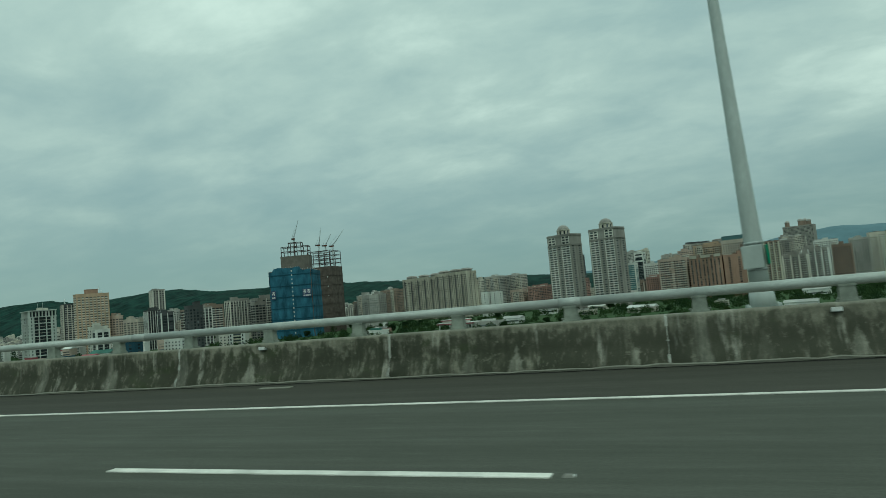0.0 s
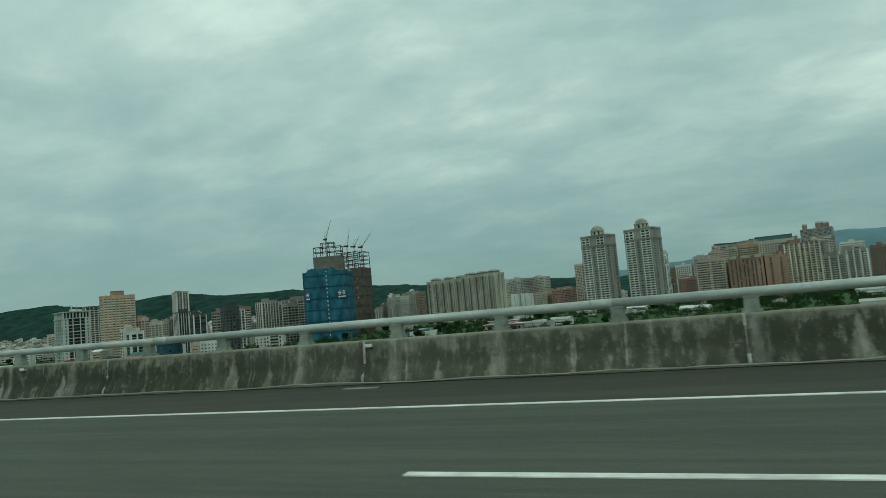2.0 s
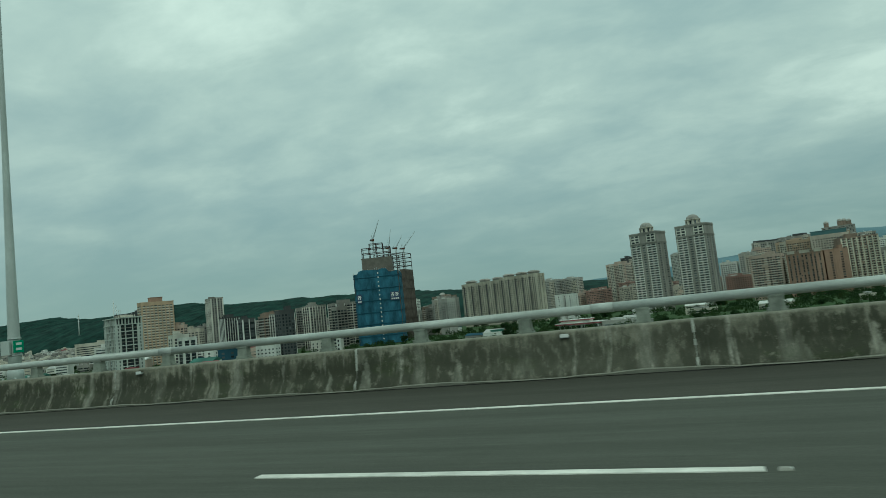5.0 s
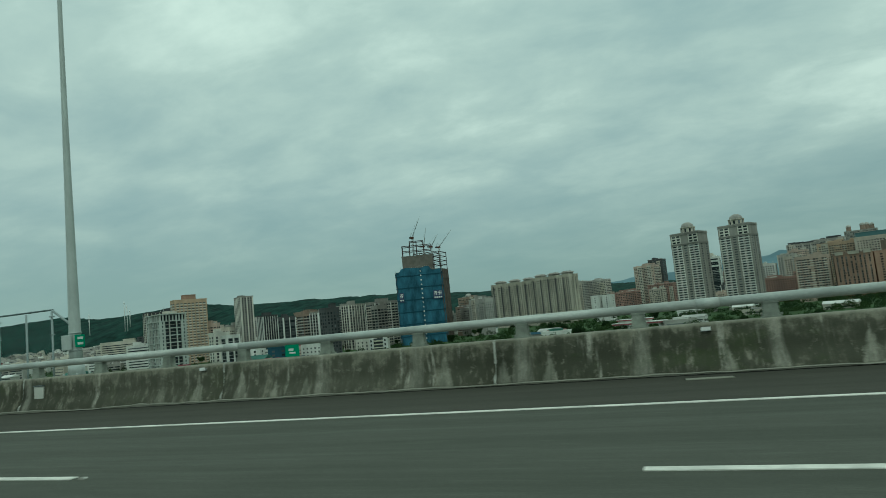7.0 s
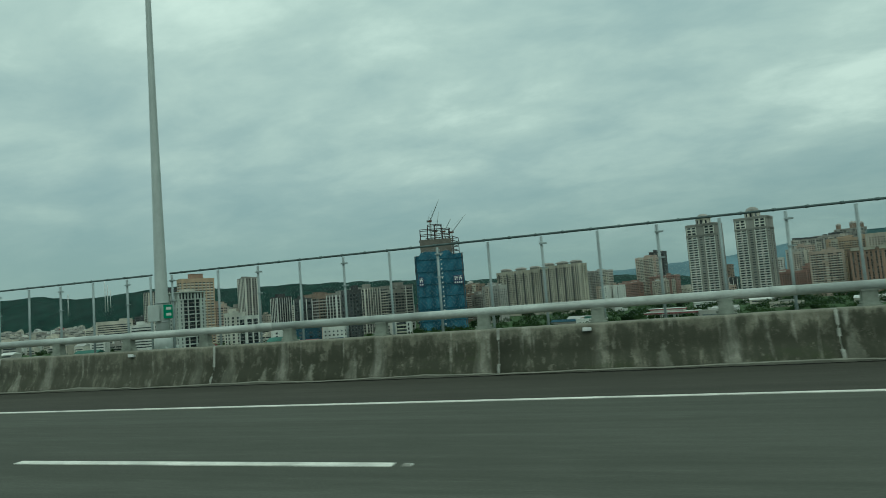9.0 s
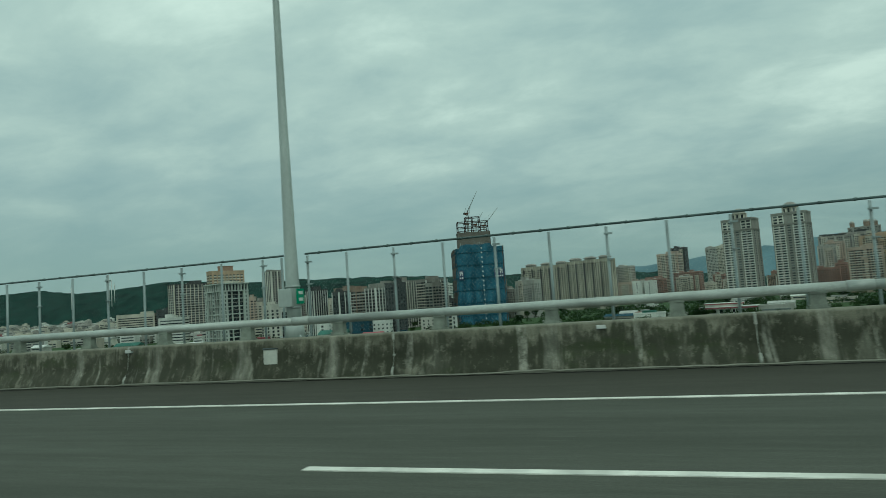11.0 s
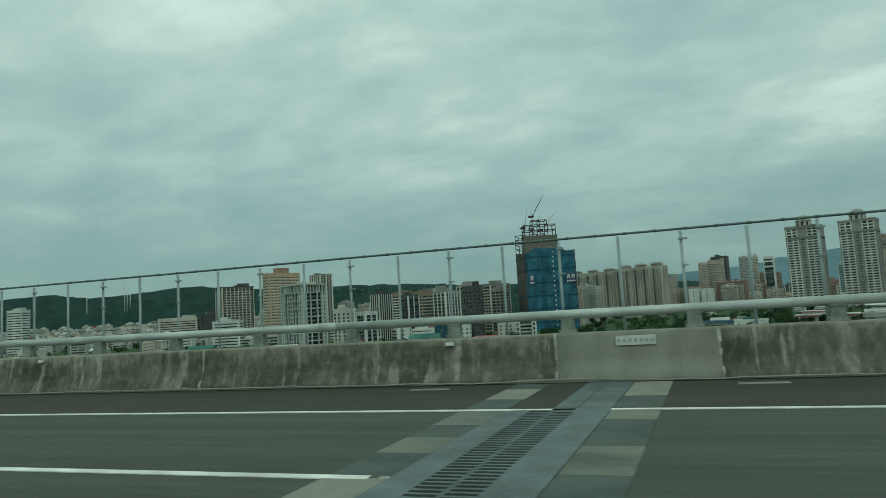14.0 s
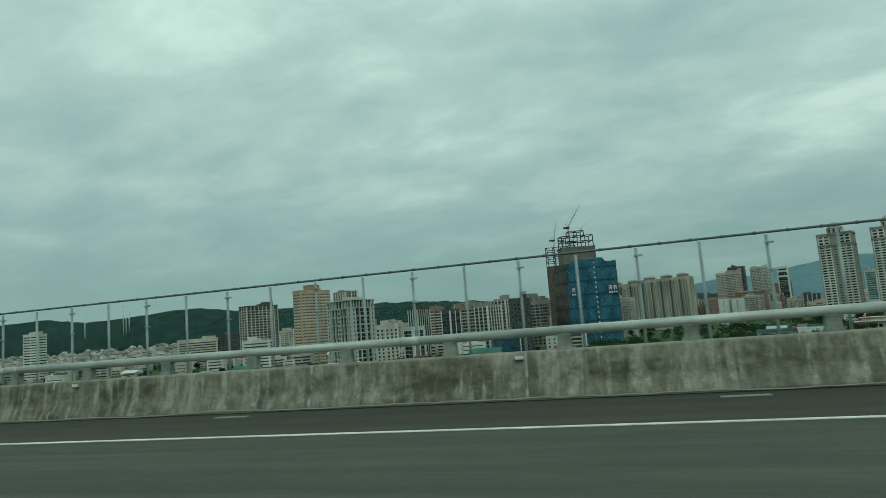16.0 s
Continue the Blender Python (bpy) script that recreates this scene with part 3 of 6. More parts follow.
def rail_run(x0, x1, end0=False, end1=False):
    """The pipe from x0 up to x1, its ends bent down to the parapet where asked."""
    a = x0 + (0.95 if end0 else 0)
    b = x1 - (0.95 if end1 else 0)
    x = b
    while x > a + 0.05:
        y = max(a, x - PIECE)
        if x - y > PIECE - 0.01:
            ob = part("pipe", pipe, None, rail)
            ob.location = (x, RAIL_Y, RAIL_Z)
        else:
            bm = bmesh.new()
            tube(bm, [(y + 0.004, RAIL_Y, RAIL_Z), (x - 0.004, RAIL_Y, RAIL_Z)], 0.072, 14)
            part("pipe", bm, M["rail"], rail)
        ob = part("sleeve", sleeve, None, rail)
        ob.location = (y, RAIL_Y, RAIL_Z)
        x = y
    for on, at, way in ((end0, x0, 1), (end1, x1, -1)):
        if on:
            bm = bmesh.new()
            far = 0.62 if way > 0 else 0.9
            pts = [(at + way * 0.95, RAIL_Y, RAIL_Z), (at + way * far, RAIL_Y, RAIL_Z)]
            for k in range(1, 9):
                q = math.pi / 2 * k / 8
                pts.append((at + way * (far - (far - 0.14) * math.sin(q)), RAIL_Y, RAIL_Z - 0.42 * (1 - math.cos(q))))
            pts.append((at, RAIL_Y, 0.28))
            tube(bm, pts, 0.07, 14)
            part("bent_end", bm, M["rail"], rail)


rail_run(X_WEST + 2, -322.80, end1=True)
rail_run(-322.32, X_EAST - 2, end0=True)
for k in range(-12, 250):
    x = 0.1 - 1.86 * k
    if abs(x + 322.6) > 1.0:
        ob = part("post", post, None, rail)
        ob.location = (x, RAIL_Y, 0.725)

# ---- lamp posts on the parapet ----
POLES = [50.0, 1.04, -48.3, -95.36, -147.3, -199.2, -249.35, -299.1, -350.3, -399.0, -449.0]
POLE_Y, POLE_Z = 11.5, 0.62
lamp = thing("lamp_post", "tall pale grey tapered steel lamp post on the parapet", "lamp post", group="lamp posts along the road")
bm = bmesh.new()
n = 24
tube(bm, [(-0.075 * k / n, 0, 0.30 + 11.2 * k / n) for k in range(n + 1)], [0.05 + 0.10 * (1 - k / n) ** 1.9 for k in range(n + 1)], 18)
part("shaft", bm, M["pole"], lamp)
bm = bmesh.new()
tube(bm, [(0, 0, 0.02), (0, 0, 0.34)], [0.20, 0.175], 18)
box(bm, 0, 0, 0.015, 0.62, 0.5, 0.03)
for i, j in ((-1, -1), (1, -1), (1, 1), (-1, 1)):
    tube(bm, [(i * 0.22, j * 0.17, 0.03), (i * 0.22, j * 0.17, 0.10)], 0.025, 8)
part("base_plate", bm, M["pole"], lamp)
for z in (0.62, 1.04):
    bm = bmesh.new()
    tube(bm, [(0, 0, z), (0, 0, z + 0.04)], 0.152, 18)
    part("band", bm, M["steel"], lamp)
bm = bmesh.new()
box(bm, -0.06, -0.185, 0.84, 0.30, 0.06, 0.36)
bevel(bm, 0.012)
part("hatch", bm, M["pole"], lamp, "grey hatch box on the shaft")
bm = bmesh.new()
box(bm, 0.17, -0.02, 0.86, 0.03, 0.26, 0.30)
bevel(bm, 0.006)
part("marker_plate", bm, M["sign_green"], lamp, "small green plate")
for k in range(2):
    bm = bmesh.new()
    box(bm, 0.187, -0.02, 0.93 - 0.13 * k, 0.004, 0.15, 0.06)
    part("mark", bm, M["white"], lamp)
lamp.matrix_world = pose(POLES[0], POLE_Y, POLE_Z)
for x in POLES[1:]:
    copy_thing(lamp, pose(x, POLE_Y, POLE_Z, 0, {1.04: -1.6, -95.36: -1.0}.get(x, 0), 0))
bm = bmesh.new()
extrude_x(bm, [(10.43, 0.0), (11.9, 0.0), (11.9, 0.60), (11.86, 0.62), (10.43, 0.62)], -0.6, 0.6)
ped = finish("pedestal", bm, M["parapet"])
for x in POLES:
    ob = part("pedestal", ped, None, parapet)
    ob.location = (x, 0, 0)
for x in (-47.31, -94.59, -146.6, -198.6, -298.75, -349.32, -398.41, -448.4):
    b = thing("cable_box", "small pale square cable box on the parapet", "cable box", pose(x, 10.055, 0.42), group="cable boxes by the lamp posts")
    bm = bmesh.new()
    box(bm, 0, 0.01, 0, 0.27, 0.06, 0.26)
    bevel(bm, 0.008)
    part("lid", bm, M["panel"], b)
    bm = bmesh.new()
    box(bm, 0, -0.004, 0.145, 0.29, 0.07, 0.016)
    part("hood", bm, M["plate"], b)


# ---- ground, hills, far mountains ----
bm = bmesh.new()
for i in range(41):
    for j in range(31):
        x, y = -4300 + 215 * i, -300 + 175 * j
        bm.verts.new((x, y, GROUND + (2.0 * noise.noise((x * 0.002, y * 0.002, 3)) if y < 900 else 6.0 * noise.noise((x * 0.0012, y * 0.0012, 3)))))
bm.verts.ensure_lookup_table()
for i in range(40):
    for j in range(30):
        bm.faces.new([bm.verts[q] for q in (i * 31 + j, (i + 1) * 31 + j, (i + 1) * 31 + j + 1, i * 31 + j + 1)])
solid("ground", bm, M["ground"], "flat green and earthy plain below the elevated road", "ground", kind="structure")


def ridge(name, label, mat, crest, y0, y1, rough, seed, step=30.0):
    """A long wooded hill: crest is (x, z) along the skyline at the depth between y0 and y1."""
    bm = bmesh.new()
    x_lo, x_hi = crest[0][0], crest[-1][0]
    n = int((x_hi - x_lo) / step)
    m = 9
    for i in range(n + 1):
        x = x_lo + (x_hi - x_lo) * i / n
        top = np.interp(x, [c[0] for c in crest], [c[1] for c in crest])
        top += rough * (noise.noise((x * 0.011, seed, 0)) + 0.4 * noise.noise((x * 0.045, seed, 2)) + 0.5 * abs(noise.noise((x * 0.10, seed, 4))) + 0.35 * abs(noise.noise((x * 0.31, seed, 6))))
        for j in range(m + 1):
            f = j / m
            y = y0 + (y1 - y0) * f
            z = GROUND - 4 + (top - GROUND + 4) * math.sin(f * math.pi / 2) ** 0.8
            z += rough * 0.9 * noise.noise((x * 0.008, y * 0.008, seed)) * (1 - f) * min(1, f * 4)
            bm.verts.new((x, y, z))
    bm.verts.ensure_lookup_table()
    for i in range(n):
        for j in range(m):
            f = bm.faces.new([bm.verts[q] for q in (i * (m + 1) + j, (i + 1) * (m + 1) + j, (i + 1) * (m + 1) + j + 1, i * (m + 1) + j + 1)])
            f.smooth = True
    return solid(name, bm, M[mat], label, "hill", kind="structure")


ridge("wooded_hill", "long dark green wooded hill behind the town", "hill",
      [(-4000, 150), (-3720, 172), (-3300, 182), (-3050, 150), (-2850, 150), (-2410, 170), (-2150, 136), (-1850, 128), (-1425, 112), (-1200, 98), (-1020, 80), (-595, 66), (-200, 40), (200, -20)], 1950, 2570, 9, 1.0, 5)
# the range takes its haze from its painted colour
ridge("far_mountain", "far mountain range under the cloud, blue haze painted in", "mountain",
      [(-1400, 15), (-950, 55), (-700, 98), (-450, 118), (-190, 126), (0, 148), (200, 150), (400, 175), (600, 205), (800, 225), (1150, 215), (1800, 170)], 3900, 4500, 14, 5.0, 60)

# ---- town: towers with their floors, windows and roofs ----
PANES = {}


def pane_mesh(key):
    if key not in PANES:
        bm = bmesh.new()
        box(bm, 0, 0, 0, 1, 1, 1)
        PANES[key] = finish("window", bm, M[key])
    return PANES[key]


def faces_of(w, d):
    """Front, east side, west side: middle point, direction along the wall, outward, width."""
    return [((0, -d / 2), (1, 0), (0, -1), w), ((w / 2, 0), (0, 1), (1, 0), d), ((-w / 2, 0), (0, -1), (-1, 0), d)]


def windows(parent, w, d, z0, z1, floor, glazing, columns, side_columns, fill=0.62, tall=0.52, sides=(0, 1), name="window", skip=0.0, span=0.94, rows=False):
    """Rows of windows as parts: columns is the number across the front, fill their share of the width."""
    rows_n = max(1, int((z1 - z0) / floor))
    mesh = pane_mesh(glazing)
    far = bmesh.new()
    for f, (mid, along, outward, width) in enumerate(faces_of(w, d)):
        if f not in sides:
            continue
        n = columns if f == 0 else side_columns
        sw = width * span / n * fill
        if rows:
            for i in range(n):
                u = ((i + 0.5) / n - 0.5) * width * span
                for k in range(rows_n):
                    if random.random() < 0.05:
                        continue
                    box(far, mid[0] + along[0] * u + outward[0] * 0.03, mid[1] + along[1] * u + outward[1] * 0.03, z0 + (k + 0.55) * floor, sw * random.uniform(0.82, 1.1) if along[0] else 0.12, sw if along[1] else 0.12, floor * tall * random.uniform(0.85, 1.08))
            continue
        for i in range(n):
            u = ((i + 0.5) / n - 0.5) * width * span
            for k in range(rows_n):
                if skip and random.random() < skip:
                    continue
                ob = new(name, mesh)
                ob.parent = parent
                ob.location = (mid[0] + along[0] * u + outward[0] * 0.03, mid[1] + along[1] * u + outward[1] * 0.03, z0 + (k + 0.55) * floor)
                ob.scale = (sw if along[0] else 0.12, sw if along[1] else 0.12, floor * tall)
    if rows:
        # too far off to pick apart
        tagged(part("glazing", far, M[glazing], parent), kind="stuff")
    else:
        far.free()


def fins(parent, w, d, z1, count, width, wall, out=0.5):
    """Upright fins on the front and the east side, from the ground to the roof."""
    bm = bmesh.new()
    box(bm, 0, 0, z1 / 2, width, out * 2, z1)
    front = finish("fin", bm, M["wall_" + wall])
    bm = bmesh.new()
    box(bm, 0, 0, z1 / 2, out * 2, width, z1)
    side = finish("fin", bm, M["wall_" + wall])
    for k in range(count):
        part("fin", front, None, parent).location = (((k / (count - 1)) - 0.5) * (w - width), -d / 2, 0)
    n = max(3, round(count * d / w))
    for k in range(n):
        part("fin", side, None, parent).location = (w / 2, (k / (n - 1) - 0.5) * (d - width), 0)


def balconies(parent, w, d, z0, z1, floor, wall, sides=(0, 1)):
    """A pale balcony front along each storey, round the front and the east side."""
    bm = bmesh.new()
    box(bm, 0.2, -d / 2, 0, w * 0.94, 0.7, floor * 0.36)
    front = finish("balcony", bm, M["wall_" + wall])
    bm = bmesh.new()
    box(bm, w / 2, 0, 0, 0.6, d * 0.88, floor * 0.36)
    side = finish("balcony", bm, M["wall_" + wall])
    for k in range(max(1, int((z1 - z0) / floor))):
        z = z0 + (k + 0.55) * floor - floor * 0.44
        part("balcony", front, None, parent).location = (0, 0, z)
        if 1 in sides:
            part("balcony", side, None, parent).location = (0, 0, z)


def plan(w, d, piers=0, out=0.35, pier_w=0.8):
    """A rectangle of w by d, its front and sides broken by shallow piers; counter-clockwise."""
    def run(a, b, n, width):
        ax, ay = a
        bx, by = b
        L = math.hypot(bx - ax, by - ay)
        ux, uy = (bx - ax) / L, (by - ay) / L
        ox, oy = uy, -ux
        pts = []
        for k in range(n + 1):
            mid = width / 2 + (L - width) * k / n
            for s, o in ((-1, 0), (-1, out), (1, out), (1, 0)):
                at = mid + s * width / 2
                pts.append((ax + ux * at + ox * o, ay + uy * at + oy * o))
        return pts
    c = [(-w / 2, -d / 2), (w / 2, -d / 2), (w / 2, d / 2), (-w / 2, d / 2)]
    if not piers:
        return c
    return run(c[0], c[1], piers, pier_w)[1:-1] + run(c[1], c[2], 2, pier_w)[1:-1] + [c[2], c[3]]


def loft(bm, outline, levels):
    """Rings of one outline at (z, offset in metres, outwards), joined into one closed body."""
    hx = max(abs(p[0]) for p in outline)
    hy = max(abs(p[1]) for p in outline)
    rings = [[bm.verts.new((x * (hx + o) / hx, y * (hy + o) / hy, z)) for x, y in outline] for z, o in levels]
    n = len(outline)
    for a, b in zip(rings, rings[1:]):
        for k in range(n):
            bm.faces.new((a[k], a[(k + 1) % n], b[(k + 1) % n], b[k]))
    bm.faces.new(rings[0][::-1])
    bm.faces.new(rings[-1])


def shell(w, d, z0, z1, floor=3.4, slab=0.0, piers=0, parapet_h=1.1, cornices=(), out=0.35, pier_w=0.8):
    """A tower body in one piece: walls, projecting floor slabs or piers, cornices and a roof parapet."""
    bm = bmesh.new()
    levels = [(z0, 0)]
    steps = [(z, 0.8) for z in cornices]
    if slab:
        k = 1.5 + floor
        while k < z1 - 1.5:
            steps.append((k, slab))
            k += floor
    for z, o in sorted(steps):
        levels += [(z - 0.28, 0), (z - 0.28, o), (z + 0.28, o), (z + 0.28, 0)]
    levels += [(z1, 0), (z1, 0.3), (z1 + parapet_h, 0.3), (z1 + parapet_h, -0.3), (z1 + 0.1, -0.3)]
    loft(bm, plan(w, d, piers, out, pier_w), levels)
    return bm


def roof_bits(parent, w, d, z, wall, seed, n=3, tank=True):
    """Stair heads, tanks and plant on the roof."""
    rnd = random.Random(seed)
    for i in range(n):
        bm = bmesh.new()
        sx, sy, sz = rnd.uniform(0.12, 0.34) * w, rnd.uniform(0.25, 0.5) * d, rnd.uniform(2.2, 5.5)
        x, y = rnd.uniform(-0.34, 0.34) * w, rnd.uniform(-0.2, 0.25) * d
        loft(bm, [(-sx / 2, -sy / 2), (sx / 2, -sy / 2), (sx / 2, sy / 2), (-sx / 2, sy / 2)], [(z, 0), (z + sz, 0), (z + sz, 0.3), (z + sz + 0.3, 0.3)])
        bmesh.ops.translate(bm, verts=bm.verts, vec=(x, y, 0))
        part("stair_head", bm, M[wall], parent)
    if w > 14 and tank:
        bm = bmesh.new()
        x = rnd.uniform(-0.3, 0.3) * w
        tube(bm, [(x, 0, z), (x, 0, z + 2.6)], 1.1, 10)
        part("water_tank", bm, M["steel"], parent)


def relief(parent, w, d, h, floor, wall, seed, band=None, deep=True):
    """Relief of a far front: standing bays with their own windows, broken balcony fronts, cooling boxes and roof clutter."""
    r = random.Random(seed)
    if deep:
        n = max(1, int(w / 15))
        for k in range(n):
            bw = w / n * r.uniform(0.34, 0.55)
            u = ((k + 0.5) / n - 0.5) * w + r.uniform(-0.1, 0.1) * w / n
            top = h - floor * r.choice((0, 0, 1, 2)) - 0.4
            out = r.uniform(1.2, 2.4)
            bm = bmesh.new()
            box(bm, u, -d / 2 - out / 2 + 0.1, (top - 2) / 2, bw, out + 0.2, top + 2)
            box(bm, u, -d / 2 - out / 2 + 0.1, top + 0.3, bw + 0.6, out + 0.6, 0.6)
            part("bay", bm, M["wall_" + (wall if r.random() < 0.6 else r.choice(("stone", "warm", "beige")))], parent)
            panes = bmesh.new()
            m = max(1, round(bw / 3.4))
            for i in range(m):
                for f in range(int((top - 8) / floor)):
                    if r.random() < 0.94:
                        box(panes, u + ((i + 0.5) / m - 0.5) * bw * 0.92, -d / 2 - out, 8 + (f + 0.55) * floor, bw / m * r.uniform(0.5, 0.72), 0.16, floor * r.uniform(0.46, 0.6))
            tagged(part("bay_glazing", panes, M["glass" if r.random() < 0.75 else "glass_grey"], parent), kind="stuff")
    if band:
        bm = bmesh.new()
        n = max(2, round(w / 7.5))
        keep = [r.uniform(0.5, 0.8) for _ in range(n)]
        for f in range(int((h - 8.6) / floor)):
            for i in range(n):
                if r.random() < 0.93:
                    box(bm, ((i + 0.5) / n - 0.5) * w, -d / 2 - 0.35, 8 + (f + 0.12) * floor, w / n * keep[i], r.uniform(1.3, 1.8), floor * 0.34)
            box(bm, w / 2, 0, 8 + (f + 0.12) * floor, 1.1, d * 0.8, floor * 0.34)
        tagged(part("balcony_front", bm, M["wall_" + band], parent), kind="stuff")
    bm = bmesh.new()
    for _ in range(int(w * h / 140)):
        e = r.uniform(0.7, 1.3)
        box(bm, r.uniform(-0.48, 0.48) * w, -d / 2 - r.choice((0.3, 0.3, 1.6)), r.uniform(8, h - 1), e, 0.9, e * 0.8)
    tagged(part("cooling_box", bm, M["wall_" + r.choice(("grey", "slate", "dark"))], parent), kind="stuff")
    bm = bmesh.new()
    for _ in range(int(w / 3)):
        e = r.uniform(0.8, 2.2)
        box(bm, r.uniform(-0.46, 0.46) * w, r.uniform(-0.42, 0.1) * d, h + e * 0.6, e * r.uniform(0.8, 2.4), e, e * 1.2)
    for _ in range(2):
        u = r.uniform(-0.4, 0.4) * w
        tube(bm, [(u, 0, h), (u, 0, h + r.uniform(3, 6))], 0.16, 4)
    tagged(part("roof_clutter", bm, M["wall_" + r.choice(("slate", "grey", "dark", "white"))], parent), kind="stuff")


def tower(name, label, x, y, w, d, top, yaw, wall, glazing="glass", floor=3.4, columns=4, side=2, fill=0.62, tall=0.52, slab=0.0, piers=0, roof=2, sides=(0, 1), base=None, skip=0.0, trim=None, span=0.94, balcony=None, dashes=None, fins_n=0, fin_wall="white", fin_w=1.0, bays=True, group="buildings of the town"):
    b = thing(name, label, "building", pose(x, y, GROUND, 0, 0, yaw), group=group)
    h = top - GROUND
    far = y > 930
    seed = int(abs(x) * 7 + abs(y) * 3)
    plain = fill < 0.35
    if far:
        floor = 3.25 if y < 1500 else 3.9
        if not plain and fill < 0.85:
            columns, side = max(columns, round(w / 3.5)), max(side, round(d / 4.0))
    if x > 30:
        sides = (0,)
    if y > 900 and base is None:
        base = 8.0
    ribbed = far and not (plain or fins_n or balcony or slab) and seed % 3 == 0
    pw = w * 0.3 / columns
    part("wall", shell(w, d, -3.0, h, floor, slab, columns if ribbed else piers, out=0.9 if ribbed else 0.35, pier_w=pw if ribbed else 0.8), M["wall_" + wall], b)
    windows(b, w, d, (base or 1.5), h - 0.6, floor, glazing, columns, side, fill, tall, sides, skip=skip, span=span, rows=far)
    if dashes:
        windows(b, w + 0.7, d + 0.7, (base or 1.5) - floor * 0.42, h - 0.6 - floor * 0.42, floor, "wall_" + dashes, columns, side, 0.66, 0.30, sides, name="balcony", span=span)
    if balcony and not far:
        balconies(b, w, d, (base or 1.5), h - 0.6, floor, balcony, sides)
    if fins_n:
        fins(b, w, d, h - 0.3, fins_n, fin_w, fin_wall)
    if far and y < 1700 and not plain and fill < 0.85:
        relief(b, w, d, h, floor, wall, seed, balcony, bays and not ribbed)
    roof_bits(b, w, d, h, "wall_" + (trim or wall), hash((round(x), round(y))) % 9973, roof)
    return b


def twin(x, y, w, d, top, yaw):
    """A slim pale apartment tower: ribbed fronts, a cornice storey and a domed lantern."""
    b = thing("apartment_tower", "tall grey stone apartment tower with a domed roof lantern", "building", pose(x, y, GROUND, 0, 0, yaw), group="twin apartment towers")
    h = top - GROUND
    neck = h - 14.0
    part("wall", shell(w, d, -3.0, h, parapet_h=1.6, cornices=(neck - 1.6, neck, h - 1.2)), M["wall_slate"], b)
    bm = bmesh.new()
    box(bm, 0, 0, neck / 2, 0.8, 0.9, neck)
    rib = finish("pilaster", bm, M["wall_slate"])
    for u in (-0.485, -0.30, -0.105, 0.105, 0.30, 0.485):
        part("pilaster", rib, None, b, "pale rib up the front").location = (u * w, -d / 2 - 0.35, 0)
    for v in (-0.45, 0.0, 0.45):
        part("pilaster", rib, None, b).location = (w / 2 + 0.1, v * d, 0)
    bm = bmesh.new()
    box(bm, 0, 0, neck / 2 - 0.9, 0.365 * w, 0.5, neck - 1.8)
    sheet = finish("bay", bm, M["wall_cream"])
    for u in (-0.295, 0.295):
        part("bay", sheet, None, b, "pale window bay").location = (u * w, -d / 2, 0)
    bm = bmesh.new()
    box(bm, 0, 0, 0, 0.375 * w, 1.1, 1.15)
    band = finish("balcony", bm, M["wall_white"])
    k = 3.0
    while k < neck - 3:
        for s in (-1, 1):
            part("balcony", band, None, b).location = (s * 0.295 * w, -d / 2 - 0.3, k)
        k += 3.35
    for u0, n in ((-0.295, 1), (0.295, 1)):
        for col, sw in ((-0.088, 0.115), (0.088, 0.115)):
            for k in range(int((neck - 3) / 3.35)):
                ob = new("window", pane_mesh("glass"))
                ob.parent = b
                ob.location = ((u0 + col) * w, -d / 2 - 0.22, 3.0 + 3.35 * (k + 0.5))
                ob.scale = (sw * w, 0.2, 1.75)
    for k in range(int((neck - 3) / 3.35)):
        ob = new("window", pane_mesh("glass_grey"))
        ob.parent = b
        ob.location = (0, -d / 2 - 0.05, 3.0 + 3.35 * (k + 0.58))
        ob.scale = (0.09 * w, 0.2, 1.5)
        for s in (1,):
            for v in (-0.28, 0.28):
                ob = new("window", pane_mesh("glass_grey"))
                ob.parent = b
                ob.location = (s * (w / 2 + 0.02), v * d, 3.0 + 3.35 * (k + 0.58))
                ob.scale = (0.2, 0.15 * d, 1.7)
    bm = bmesh.new()
    box(bm, 0, 0, 0, 0.34 * w, 0.4, 11.2)
    crown = finish("crown_panel", bm, M["wall_cream"])
    for u in (-0.30, 0.30):
        part("crown_panel", crown, None, b, "pale panel of the cornice storey").location = (u * w, -d / 2 + 0.05, neck + 6.5)
    for row in range(3):
        for u in (-0.38, -0.22, 0.22, 0.38):
            ob = new("window", pane_mesh("glass"))
            ob.parent = b
            ob.location = (u * w, -d / 2 - 0.12, neck + 2.6 + row * 3.9)
            ob.scale = (0.11 * w, 0.2, 2.3)
    # lantern and dome
    bm = bmesh.new()
    r = 0.21 * w
    ring = [(r * math.cos(math.pi / 8 + math.pi / 4 * k), r * math.sin(math.pi / 8 + math.pi / 4 * k)) for k in range(8)]
    prism(bm, ring, h, h + 8.6)
    part("lantern", bm, M["wall_stone"], b)
    bm = bmesh.new()
    prism(bm, [(a * 1.22, c * 1.22) for a, c in ring], h + 8.6, h + 9.4)
    part("cornice", bm, M["wall_stone"], b)
    bm = bmesh.new()
    box(bm, 0, 0, 4.3, 1.0, 1.0, 8.6)
    shaft = finish("column", bm, M["wall_stone"])
    for px, py in ring:
        part("column", shaft, None, b).location = (px * 1.08, py * 1.08, h)
